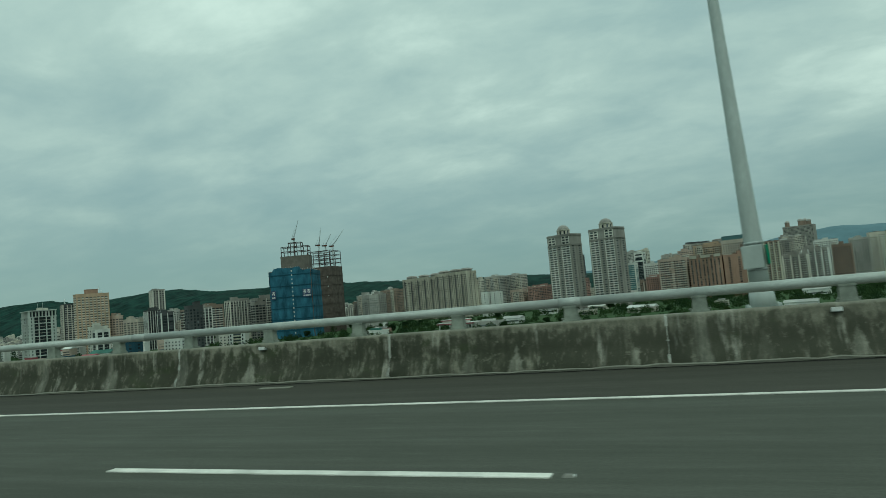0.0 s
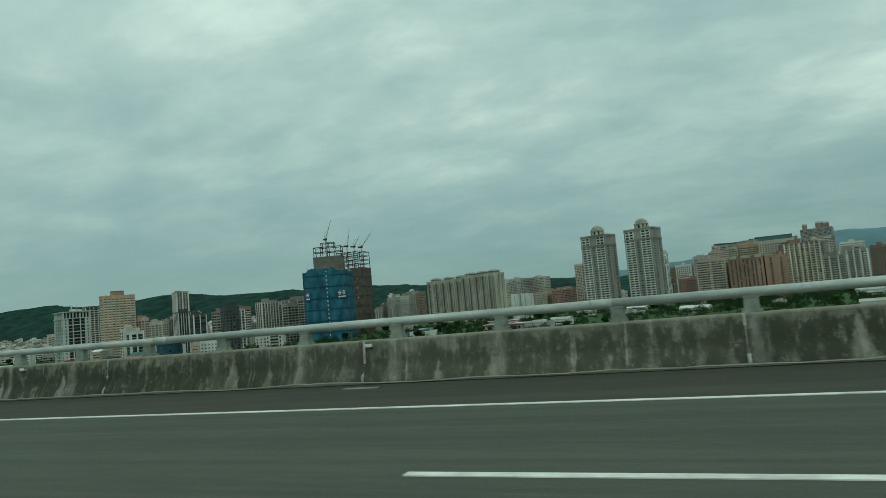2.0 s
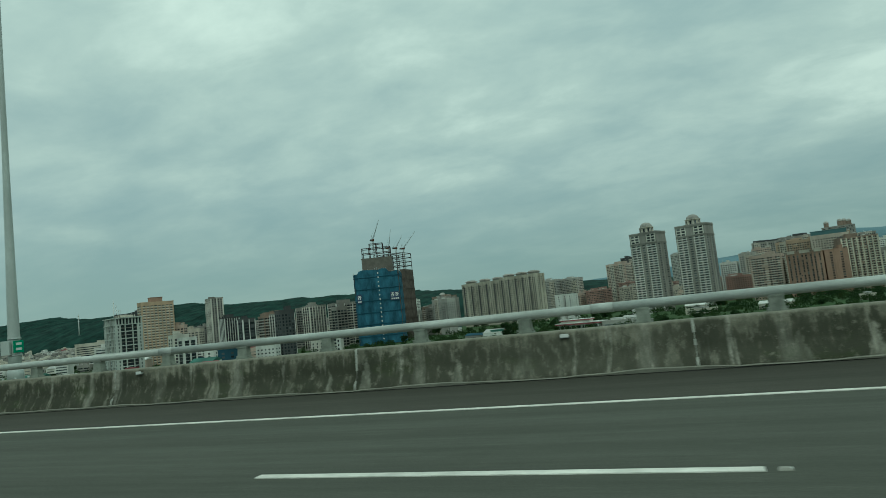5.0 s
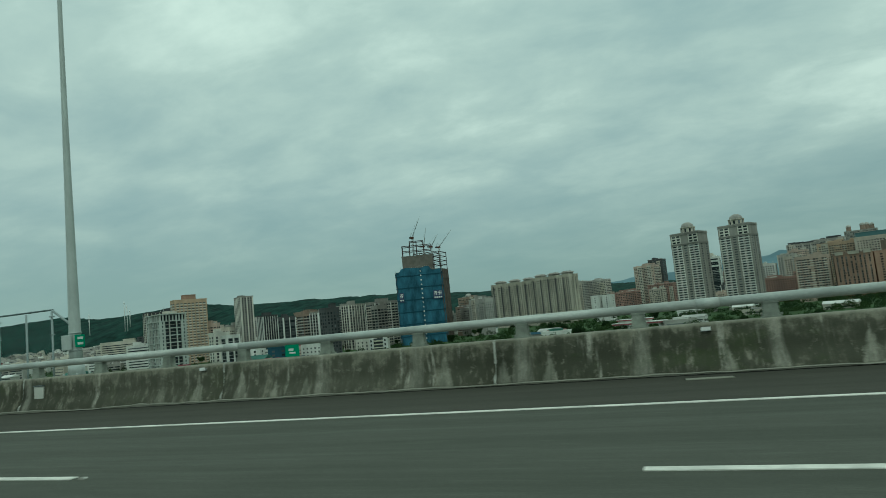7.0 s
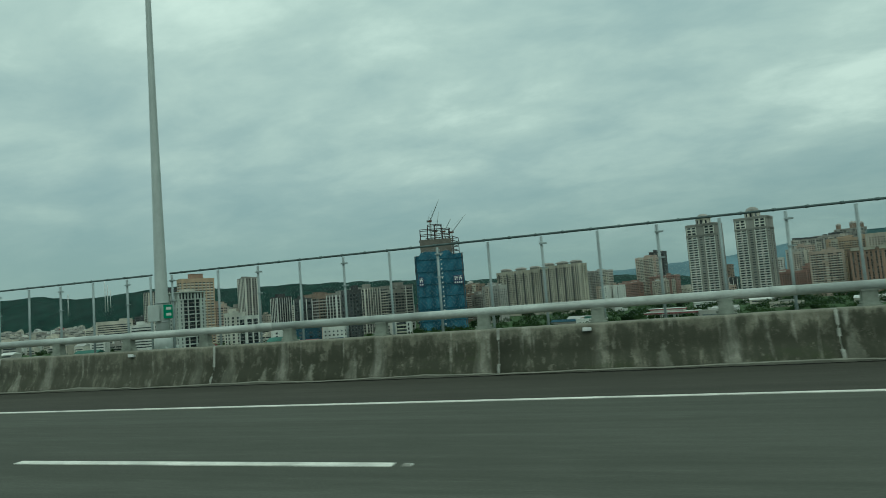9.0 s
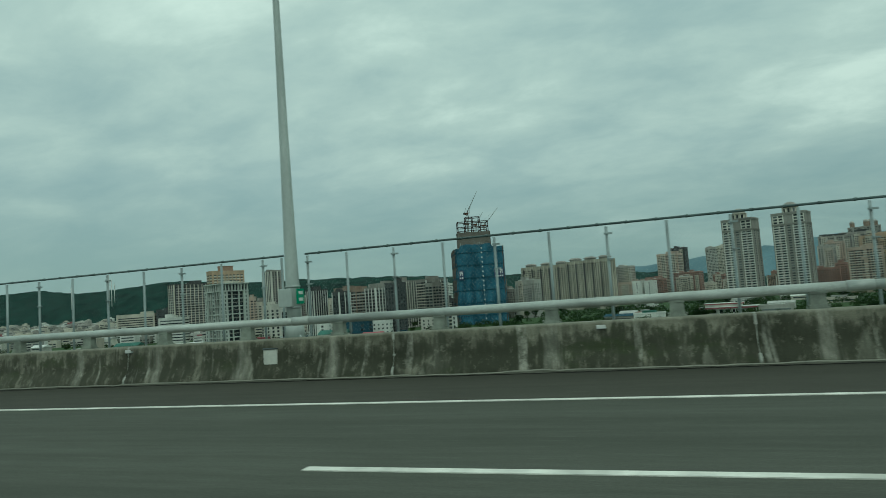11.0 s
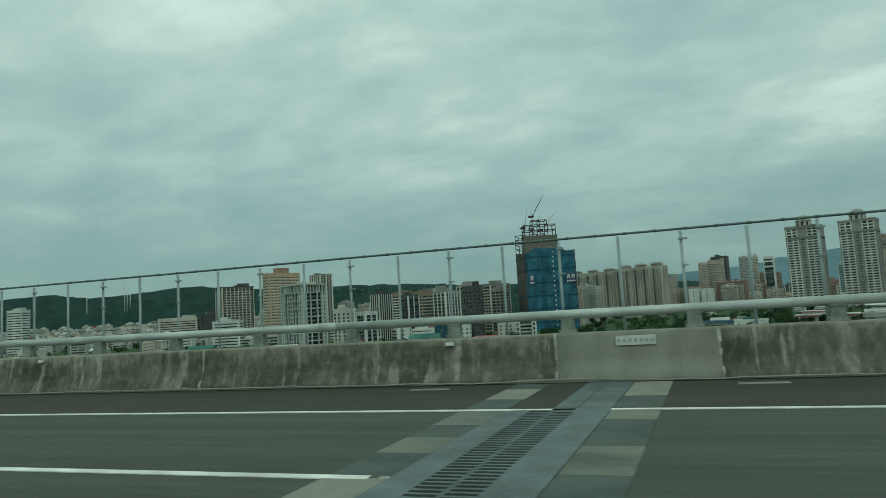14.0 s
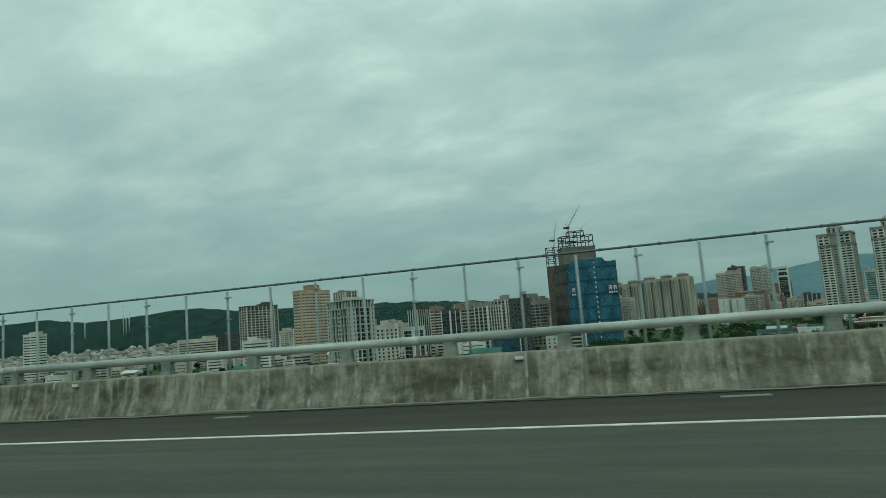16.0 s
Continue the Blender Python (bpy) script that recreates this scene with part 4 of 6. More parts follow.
    for k in range(4, 8):
        a = math.pi / 4 * k + math.pi / 4
        ob = new("window", pane_mesh("glass"))
        ob.parent = b
        ob.matrix_local = pose(0.93 * r * math.cos(a), 0.93 * r * math.sin(a), h + 4.4, 0, 0, math.degrees(a) + 90) @ Matrix.Diagonal((2.4, 0.8, 5.4, 1))
    bm = bmesh.new()
    rr = r * 1.02
    for i in range(6):
        a0, a1 = math.pi / 2 * i / 6, math.pi / 2 * (i + 1) / 6
        prism(bm, [(rr * math.cos(a0) * math.cos(q), rr * math.cos(a0) * math.sin(q)) for q in [math.pi / 6 * s for s in range(12)]],
              h + 9.4 + 7.0 * math.sin(a0), h + 9.4 + 7.0 * math.sin(a1), max(0.1, math.cos(a1) / max(0.05, math.cos(a0))))
    part("dome", bm, M["wall_slate"], b, "grey ribbed dome")
    return b


twin(-168, 965, 40.1, 30, 79.2, -24)
twin(-105, 963, 41.2, 30.9, 81.4, -24)


def slab_block(x, y, w, d, top, yaw):
    """A long apartment block: two stepped wings, hipped roof heads, many window bays."""
    b = thing("apartment_block", "long pale apartment block with hipped stair heads", "building", pose(x, y, GROUND, 0, 0, yaw), group="buildings of the town")
    h = top - GROUND
    part("wall", shell(w, d, -3, h - 1.5, 3.2, 0, 10, cornices=(h - 4.0,), out=1.1, pier_w=3.0), M["wall_warm"], b)
    for u in (-0.34, 0.02, 0.36):
        bm = bmesh.new()
        loft(bm, [(-6.2, -d * 0.3), (6.2, -d * 0.3), (6.2, d * 0.3), (-6.2, d * 0.3)], [(h - 1.5, 0), (h + 2.0, 0), (h + 2.4, 1.6), (h + 3.0, 1.6), (h + 5.4, -2.2)])
        bmesh.ops.translate(bm, verts=bm.verts, vec=(u * w, 0, 0))
        part("stair_head", bm, M["wall_slate"], b, "hipped roof head")
    # shade of upright recesses put into colour: dark strips proud of the front
    for k in range(5):
        bm = bmesh.new()
        box(bm, (-0.45 + 0.2 * k) * w, -d / 2 - 0.1, (h - 4) / 2, 2.0, 0.4, h - 4)
        part("shaft", bm, M["wall_dark"], b, "dark strip painted as a shaded recess")
    windows(b, w, d, 1.0, h - 4, 3.2, "glass", 20, 6, 0.5, 0.6, span=1.0, rows=True)
    bm = bmesh.new()
    for k in range(11):
        for f in range(int((h - 6) / 3.2)):
            box(bm, (-0.5 + k / 10) * (w - 3), -d / 2 - 1.15, 2.6 + 3.2 * f, 1.5, 0.16, 1.7)
    tagged(part("pier_glazing", bm, M["glass"], b), kind="stuff")
    relief(b, w, d, h - 3, 3.2, "warm", int(-x), None, False)


slab_block(-461, 1110, 82, 24, 44.5, -17)
slab_block(-383, 1069, 76, 24, 46.5, -24)

BRICK_TOP = {"top": 52.5, "ob": tower('apartment_tower', 'tan brick apartment tower with rows of cream balconies', -789.4, 674.9, 15, 41.9, 52.5, -26.5, 'brick', columns=2, side=8, fill=0.66, tall=0.34, roof=0, dashes='cream', glazing='glass_grey')}


def grid_tower(x, y, w, d, top, yaw):
    """An office tower in an open white frame: dark glazing set back behind piers and beams, an airy top storey."""
    b = thing("office_tower", "white framed office tower with deep dark glazed bays", "building", pose(x, y, GROUND, 0, 0, yaw), group="buildings of the town")
    h = top - GROUND
    bm = bmesh.new()
    box(bm, 0, 0, (h - 0.4) / 2, w - 2.8, d - 2.8, h - 0.4)
    part("glazing", bm, M["glass"], b, "dark set-back glazing")
    for mid, along, outward, width in faces_of(w, d)[:2]:
        solid_piers = ((-0.425, 0.15), (0.0, 0.13), (0.425, 0.15)) if along[0] else ((-0.40, 0.20), (0.40, 0.20))
        thin_piers = (-0.30, -0.17, 0.17, 0.30) if along[0] else (-0.135, 0.135)
        for u, share in solid_piers + tuple((v, 0.028) for v in thin_piers):
            bm = bmesh.new()
            pw, zt = share * width, h if share < 0.1 else h - 6.0
            box(bm, mid[0] + along[0] * u * width - outward[0] * 0.8, mid[1] + along[1] * u * width - outward[1] * 0.8, zt / 2, pw if along[0] else 1.7, pw if along[1] else 1.7, zt)
            part("pier", bm, M["wall_grid"], b)
        slots = bmesh.new()
        for u, share in solid_piers:
            for k in range(int((h - 12) / 3.4)):
                for v in (-0.02, 0.02) if abs(u) < 0.1 else (0.0,):
                    box(slots, mid[0] + along[0] * (u + v) * width + outward[0] * 0.06, mid[1] + along[1] * (u + v) * width + outward[1] * 0.06, h - 8.0 - 3.4 * k, 1.0 if along[0] else 0.1, 1.0 if along[1] else 0.1, 2.0)
        tagged(part("slot_window", slots, M["glass_grey"], b), kind="stuff")
        for u in (-0.48, -0.36, -0.24, -0.12, 0.0, 0.12, 0.24, 0.36, 0.48):
            bm = bmesh.new()
            box(bm, mid[0] + along[0] * u * width - outward[0] * 0.8, mid[1] + along[1] * u * width - outward[1] * 0.8, h - 3.0, 1.1, 1.1, 6.0)
            part("post", bm, M["wall_grid"], b)
        bm = bmesh.new()
        box(bm, mid[0] - outward[0] * 0.7, mid[1] - outward[1] * 0.7, 0, width * 0.98 if along[0] else 1.6, width * 0.98 if along[1] else 1.6, 0.9)
        beam = finish("beam", bm, M["wall_grid"])
        thin = bmesh.new()
        for k in range(int((h - 8) / 3.4)):
            z = h - 6.2 - 3.4 * k
            if k % 2 == 0 and z > 4:
                part("beam", beam, None, b).location = (0, 0, z)
            else:
                box(thin, mid[0] - outward[0] * 1.1, mid[1] - outward[1] * 1.1, z, width * 0.9 if along[0] else 0.5, width * 0.9 if along[1] else 0.5, 0.5)
        tagged(part("transom", thin, M["wall_slate"], b), kind="stuff")
    bm = bmesh.new()
    box(bm, 0, 0, h + 0.4, w + 1.6, d + 1.6, 0.9)
    box(bm, 0, 0, h - 6.2, w + 0.9, d + 0.9, 0.8)
    part("cornice", bm, M["wall_grid"], b)
    for u, v, e, t in ((-6, 3, 7.0, 3.2), (4, 4, 9.0, 2.2)):
        bm = bmesh.new()
        box(bm, u, v, h + 0.85 + t / 2, e, e * 0.7, t)
        part("roof_hut", bm, M["wall_stone"], b)
    bm = bmesh.new()
    for u in (-10, 9):
        tube(bm, [(u, 2, h + 0.8), (u, 2, h + 9)], 0.15, 5)
    part("mast", bm, M["steel"], b)
    return b


grid_tower(-657, 495.2, 30.9, 25.7, 27.2, -23.5)
tower('apartment_tower', 'dark apartment tower with cream ribs and balconies', -912.9, 755, 20.9, 45.6, 45.5, -28.7, 'dark', columns=4, side=8, fill=0.8, tall=0.62, balcony='grey', fins_n=4, fin_wall='stone', fin_w=1.0)
tower('apartment_block', 'narrow pinkish apartment block beside a tower', -777, 704, 14.3, 11.4, 19.2, 18, 'pinkish', columns=3, side=2)
tower('apartment_block', 'low cream apartment block with stepped roof', -810, 766, 23.6, 18.9, 12.8, 18, 'beige', columns=4, side=3)
tower('apartment_tower', 'slim cream tower with brown vertical stripes', -817.5, 823.7, 36, 19, 57.5, -37, 'slate', columns=5, side=4, fill=0.5, tall=0.62, fins_n=6, fin_wall='cream', fin_w=1.9)
tower('apartment_block', 'grey apartment block with narrow windows', -862, 905, 16.1, 12.9, 25.1, 15, 'grey', columns=3, side=2)
tower('apartment_block', 'dark apartment block with white vertical fins', -649, 646, 13.7, 19.1, 19.8, -24, 'dark', columns=4, side=6, fill=0.7, tall=0.6, fins_n=5, fin_wall='white', fin_w=0.7)
tower('apartment_block', 'dark glazed block inside white frames', -608, 625, 11.5, 15.9, 15.5, -24, 'dark', columns=2, side=2, fill=0.8, tall=0.7, fins_n=2, fin_wall='white', fin_w=0.8)
tower('apartment_block', 'brown apartment block with deep balconies', -606, 666, 13.2, 21.7, 16.5, -24, 'brown', columns=3, side=5, tall=0.6, balcony='grey', fill=0.76)
tower('apartment_tower', 'dark grey tower with a small roof hut', -530, 587, 12.2, 16.3, 18.8, -24, 'dark', columns=3, side=4, fill=0.5, tall=0.62)
tower('apartment_block', 'beige apartment block with tall bays', -567, 707, 15.0, 24.5, 23.8, -24, 'slate', columns=3, side=5, fins_n=4, fin_wall='cream', fin_w=0.9, fill=0.76, tall=0.62)
tower('apartment_block', 'grey and white apartment block', -547, 748, 18.7, 38.5, 24.6, -24, 'slate', columns=4, side=7, balcony='stone', fins_n=2, fin_wall='white', fin_w=0.9, fill=0.76, tall=0.62)
tower('apartment_block', 'cream apartment block with terraces', -668, 770, 22.3, 36.8, 22.7, -24, 'brown', columns=4, side=6, balcony='cream', fill=0.76, tall=0.62)
tower('apartment_block', 'cream apartment block with flat roof', -638, 809, 19.9, 32.5, 26.1, -24, 'slate', columns=4, side=6, slab=0.3, fins_n=2, fin_wall='cream', fin_w=1.0, fill=0.76, tall=0.62)
tower('apartment_block', 'grey apartment block with balconies', -531, 706, 11.8, 15.6, 19.1, -24, 'slate', columns=2, side=3, slab=0.4, fill=0.76, tall=0.62)
tower('apartment_block', 'pale apartment block with dark window stripes', -575, 648, 17.0, 23.4, 17.5, -24, 'slate', columns=3, side=5, fins_n=4, fin_wall='white', fin_w=1.2, fill=0.76, tall=0.62)
tower('office_block', 'white framed block with dark glazing', -618, 539, 12.2, 14.5, 1.1, -24, 'white', columns=2, side=2, fill=0.96, tall=0.9, fins_n=2, fin_wall='white', fin_w=1.6, roof=0)
tower('office_block', 'white office tower with ribbon windows', -1190, 660, 21, 16.8, 31.2, 15, 'white', columns=2, side=1, fill=0.9, tall=0.4)
tower('apartment_block', 'long pale grey stepped block', -1043, 802, 58, 22, 9, 18, 'stone', columns=1, side=1, fill=0.96, tall=0.4, slab=0.3)
tower('apartment_block', 'dark grey block with narrow windows', -998, 812, 26, 18, 13, 18, 'dark', columns=3, side=2)
DOME_TOP = {"top": 29.4, "ob": tower('apartment_block', 'brown apartment block with a grey domed roof hut', -581, 1222, 42.6, 25.6, 29.4, -15, 'brown', columns=5, side=2)}
tower('apartment_block', 'far white apartment block below the hill', -764, 1507, 18.2, 14.6, 35.9, -15, 'white', columns=2, side=1)
tower('apartment_block', 'narrow pale apartment block', -379, 1186, 18.6, 13.1, 31.8, -18, 'stone', columns=2, side=1)
tower('apartment_block', 'grey apartment block with long balconies', -382, 1309, 38.4, 19.2, 38.7, -18, 'grey', columns=4, side=1, slab=0.3)
tower('apartment_block', 'dark grey apartment block with long balconies', -342, 1332, 41.5, 24.9, 38.3, -18, 'grey', columns=4, side=2, balcony='stone')
tower('office_block', 'low white block with blank gables', -309.5, 1007, 14, 13, 5.7, -18, 'white', columns=1, side=1, fill=0.12, roof=0)
tower('apartment_block', 'low red brick block among towers', -286, 1301, 43.7, 21.8, 8.8, -18, 'red', columns=5, side=1)
tower('apartment_tower', 'pink brown apartment tower with pale window bands', -250, 1403, 41.9, 33.6, 58.6, -18, 'pinkish', columns=4, side=2, fill=0.7, balcony='stone')
tower('office_tower', 'dark glass office tower behind an apartment tower', -229, 1442, 30, 24, 70.9, -18, 'dark', columns=3, side=2, fill=0.8, glazing='glass_grey')
tower('apartment_block', 'red brick block at the foot of a tower', -221, 1351, 54, 21.6, 17.7, -18, 'red', columns=6, side=1)
tower('office_tower', 'slim white framed tower with black glass', -106, 1639, 22.3, 17.9, 71.5, -15, 'white', columns=1, side=1, fill=0.9, tall=0.94, fins_n=2, fin_wall='white', fin_w=2.2)
tower('apartment_block', 'long brown apartment block behind the towers', -70, 1914, 68.9, 27.6, 41.7, -15, 'brown', columns=6, side=1)
tower('office_block', 'teal glass block with white edge frames', -87, 1124, 15.2, 10.7, 32.2, -18, 'white', columns=1, side=1, fill=0.92, tall=0.85, glazing='glass_teal', fins_n=2, fin_wall='white', fin_w=1.3)
tower('apartment_tower', 'far grey apartment tower with small windows', -134, 1810, 25.4, 20.3, 82.5, -15, 'grey', columns=2, side=1)
tower('apartment_tower', 'far grey apartment tower with a flat roof', -109, 1860, 26, 20.8, 86.3, -15, 'stone', columns=2, side=1)
tower('apartment_block', 'white apartment block with dark windows', -54, 1152, 25, 18, 29, -15, 'white', columns=4, side=1)
tower('apartment_block', 'low red brown block before towers', -42, 1105, 44, 18, 6, -15, 'red', columns=5, side=1)
tower('apartment_tower', 'blue grey apartment tower with glazed bays', -25, 1140, 26, 18, 40, -15, 'grey', columns=3, side=1, glazing='glass_grey', fins_n=4, fin_wall='stone', fin_w=1.2)
tower('apartment_block', 'red brick block with flat roof', -13, 1112, 20, 15, 12, -15, 'red', columns=3, side=1)
tower('apartment_tower', 'pale pinkish apartment tower', 2, 1205, 28, 18, 47, -15, 'pinkish', columns=3, side=2, floor=3.8, slab=0.3)
brown_row = tower('apartment_block', 'wide brown brick apartment block with deep dark bays', 25, 966, 42, 28, 26.8, -8, 'brown', columns=8, side=3, fill=0.8, tall=0.7, fins_n=9, fin_wall='tile', fin_w=2.5, bays=False)
for u, bw in ((-0.36, 9.0), (0.02, 12.0), (0.37, 8.0)):
    bm = bmesh.new()
    box(bm, u * 42, -14, 57.6, bw, 3.0, 3.4)
    box(bm, u * 42, -14, 59.6, bw + 0.8, 3.8, 0.6)
    part("crown", bm, M["wall_warm"], brown_row, "pale crown storey")
tower('apartment_block', 'stepped tan apartment block', 48, 1110, 70, 30, 49, -10, 'ochre', columns=6, side=2, balcony='warm', roof=4)
TEAL_TOP = {"top": 50, "ob": tower('office_tower', 'pale tower with a teal glass top', 75, 1058, 46, 22, 50, -8, 'beige', columns=4, side=2)}
tower('apartment_tower', 'grey apartment tower with long pale balconies and a white roof rim', 150, 1200, 36, 22, 47, -12, 'slate', columns=4, side=2, balcony='stone', roof=3, trim='white')
CROWN_TOWER = {"top": 124.5, "ob": tower('apartment_tower', 'brown apartment tower with domed roof turrets', 328, 2207, 82.8, 57.9, 124.5, -15, 'slate', columns=6, side=3, floor=4.5, balcony='stone', roof=0)}
tower('apartment_block', 'pale stepped apartment block', 150, 1078, 34, 20, 20, -12, 'slate', columns=8, side=2, fill=0.8, balcony='cream', fins_n=4, fin_wall='cream', fin_w=2.2, roof=4, bays=False)
tower('apartment_block', 'white apartment block with dark bays', 181, 1105, 36, 20, 27, -12, 'slate', columns=8, side=2, fill=0.8, balcony='white', fins_n=5, fin_wall='white', fin_w=1.7, bays=False)
tower('apartment_block', 'brown apartment block with flat roof', 222, 1135, 26, 18, 29.5, -12, 'brown', columns=3, side=1)
tower('apartment_tower', 'grey brown apartment tower', 256, 1185, 27, 20, 38, -12, 'grey', columns=3, side=1)
tower('apartment_block', 'pinkish tan apartment block with pale balcony bands', -17, 988, 40, 24, 29, -15, 'pinkish', columns=6, side=2, fill=0.8, balcony='cream', fins_n=3, fin_wall='pinkish', fin_w=2.4, bays=False)
tower('apartment_tower', 'tan tower with a plain flat top', 94, 1092, 30, 20, 53.5, -10, 'ochre', columns=3, side=1, fill=0.4)
tower('apartment_block', 'grey apartment row with dark roof huts', 24, 1290, 52, 24, 61, -12, 'slate', columns=9, side=2, fins_n=5, fin_wall='grey', fin_w=2.0, roof=5, trim='dark')
tower('apartment_block', 'grey apartment row with dark roof huts', 80, 1375, 56, 24, 69, -12, 'slate', columns=9, side=2, fins_n=5, fin_wall='grey', fin_w=2.0, roof=5, trim='dark')
tower('apartment_block', 'orange brown tiled apartment block with blank front', 58.5, 962, 27, 22, 25.6, 5, 'tile', columns=2, side=3, floor=3.8, fill=0.3, fins_n=3, fin_wall='tile', fin_w=6.0)
tower('apartment_tower', 'cream apartment tower with a pale grid of ribs and balconies', 98, 1016, 46, 24, 40.5, 8, 'brown', columns=9, side=2, fill=0.7, tall=0.6, balcony='yellowish', fins_n=8, fin_wall='yellowish', fin_w=1.7, bays=False)
tower('apartment_tower', 'grey apartment tower with a white roof rim', 192, 1385, 44, 26, 61, -12, 'slate', columns=5, side=3, floor=3.8, balcony='stone', roof=1)
tower('office_block', 'wide far block with a white roof rim', 283, 1590, 46, 24, 54, -12, 'white', columns=4, side=1)
tower('apartment_block', 'low cream house row beside an arched house', -503, 612, 20, 12, -14.5, 8, 'cream', columns=4, side=1, fill=0.3, roof=0)
tower('office_block', 'low dark blue sheet-clad block', -526, 492, 20, 12, -13.5, 8, 'roofblue', columns=2, side=1, fill=0.3, roof=0)
tower('office_block', 'low white block with small dark windows', -540, 568, 22, 12, -14.5, 8, 'white', columns=5, side=2, floor=3.6, fill=0.4, tall=0.4, roof=0)
tower('office_block', 'small blank white block', -577, 526, 11, 9, -11, 8, 'white', columns=1, side=1, fill=0.2, roof=0)
tower('apartment_block', 'cream house block with small windows', -654, 566, 12.0, 17.9, 5, -24, 'cream', columns=2, side=3, fill=0.4, tall=0.62)
tower('apartment_block', 'wide low pale block with ribbon windows', -848, 650, 32, 14, 0, 16, 'white', columns=1, side=1, fill=0.9, tall=0.4)
tower('office_block', 'low white block with blank gables', -292, 1004, 15, 13, 5, -18, 'white', columns=1, side=1, fill=0.12, roof=0)
tower('apartment_tower', 'white apartment tower with dark windows', 300, 1235, 40, 24, 46, -12, 'stone', columns=4, side=2, balcony='white')


# ---- more of the town between the towers ----
def infill(x, y, w, d, top, yaw, wall, seed):
    """A mid-rise block: one body, a long window band on each floor, a stair head."""
    b = thing("apartment_block", INFILL[wall], "building", pose(x, y, GROUND, 0, 0, yaw), group="mid-rise blocks of the town")
    h = top - GROUND
    part("wall", shell(w, d, -3.0, h, 4.0, 0.3), M["wall_" + wall], b)
    r = random.Random(seed)
    z0 = max(1.0, h - 36)
    floor = r.choice((3.1, 3.25, 3.5))
    style = r.random()
    windows(b, w, d, z0, h - 0.8, floor, "glass" if r.random() < 0.7 else "glass_grey", max(2, round(w / r.choice((2.7, 3.3, 4.2)))), 4, r.choice((0.5, 0.62, 0.74)), r.choice((0.5, 0.6, 0.7)), rows=True)
    if style < 0.45:
        bm = bmesh.new()
        for k in range(int((h - 0.8 - z0) / floor)):
            box(bm, 0, -d / 2, z0 + (k + 0.1) * floor, w * 0.95, 0.8, floor * 0.32)
        tagged(part("balcony_front", bm, M["wall_" + r.choice(("cream", "white", "stone"))], b), kind="stuff")
    elif style < 0.75:
        bm = bmesh.new()
        n = r.choice((3, 4, 5))
        for k in range(n):
            box(bm, (k / (n - 1) - 0.5) * (w - 2), -d / 2 - 0.1, h / 2, 1.3, 0.9, h - 0.4)
        tagged(part("fin", bm, M["wall_" + r.choice(("cream", "white", wall))], b), kind="stuff")
    roof_bits(b, w, d, h, "wall_" + wall, seed, 2, False)
    relief(b, w, d, h, floor, wall, seed, None, style >= 0.75)


INFILL = {"slate": "slate grey mid-rise block with window bands", "white": "white mid-rise block with dark window bands", "stone": "pale stone mid-rise block among towers", "grey": "grey mid-rise block among towers", "beige": "beige mid-rise block with dark window bands",
          "red": "red brown mid-rise block among towers", "pinkish": "pinkish mid-rise block with window bands", "brown": "brown mid-rise block with window bands", "dark": "dark mid-rise block with window bands"}
rnd = random.Random(5)
for k in range(26):
    infill(-960 + 540 * (k + rnd.uniform(-0.4, 0.4)) / 26, rnd.uniform(800, 1000), rnd.uniform(18, 34), 16, rnd.uniform(-2, 19), rnd.uniform(-28, -20), rnd.choice(("stone", "slate", "beige", "slate", "dark", "brown", "grey")), k)
for k in range(44):
    f = (k + rnd.uniform(-0.5, 0.5)) / 44
    x = -360 + 880 * f
    infill(x, rnd.uniform(1250, 1500), rnd.uniform(20, 40), 18, rnd.uniform(-12, 12) + max(0, 30 * f - 6), rnd.uniform(-20, -10), rnd.choice(("stone", "beige", "red", "white", "pinkish", "brown", "grey", "stone", "dark")), 100 + k)
for k in range(16):
    infill(-1950 + 1000 * (k + rnd.uniform(-0.4, 0.4)) / 16, rnd.uniform(900, 1400), rnd.uniform(20, 40), 18, rnd.uniform(-14, 6), rnd.uniform(-28, -18), rnd.choice(("white", "stone", "grey", "slate", "white")), 200 + k)


# ---- roof features that stand out ----
def turret(parent, x, y, z, r, h):
    bm = bmesh.new()
    ring = [(x + r * math.cos(math.pi / 4 * k), y + r * math.sin(math.pi / 4 * k)) for k in range(8)]
    prism(bm, ring, z, z + h)
    part("turret", bm, M["wall_brown"], parent)
    bm = bmesh.new()
    for i in range(4):
        a0, a1 = math.pi / 2 * i / 4, math.pi / 2 * (i + 1) / 4
        prism(bm, [(x + (q[0] - x) * 1.1 * math.cos(a0), y + (q[1] - y) * 1.1 * math.cos(a0)) for q in ring], z + h + r * math.sin(a0), z + h + r * math.sin(a1), max(0.1, math.cos(a1) / max(0.05, math.cos(a0))))
    part("dome", bm, M["wall_grey"], parent, "small grey dome")


h = CROWN_TOWER["top"] - GROUND
for u, v, r, hh in ((-0.36, -0.3, 6.5, 13), (0.08, -0.25, 7, 15), (0.36, -0.3, 6.5, 12), (0.2, 0.2, 7, 16)):
    turret(CROWN_TOWER["ob"], u * 80, v * 56, h, r, hh)
bm = bmesh.new()
loft(bm, [(-22, -10), (22, -10), (22, 10), (-22, 10)], [(TEAL_TOP["top"] - GROUND, 0), (TEAL_TOP["top"] - GROUND + 6.6, 0), (TEAL_TOP["top"] - GROUND + 6.6, 0.6), (TEAL_TOP["top"] - GROUND + 7.2, 0.6)])
part("glass_top", bm, M["glass_teal"], TEAL_TOP["ob"], "teal glass top storey")
bm = bmesh.new()
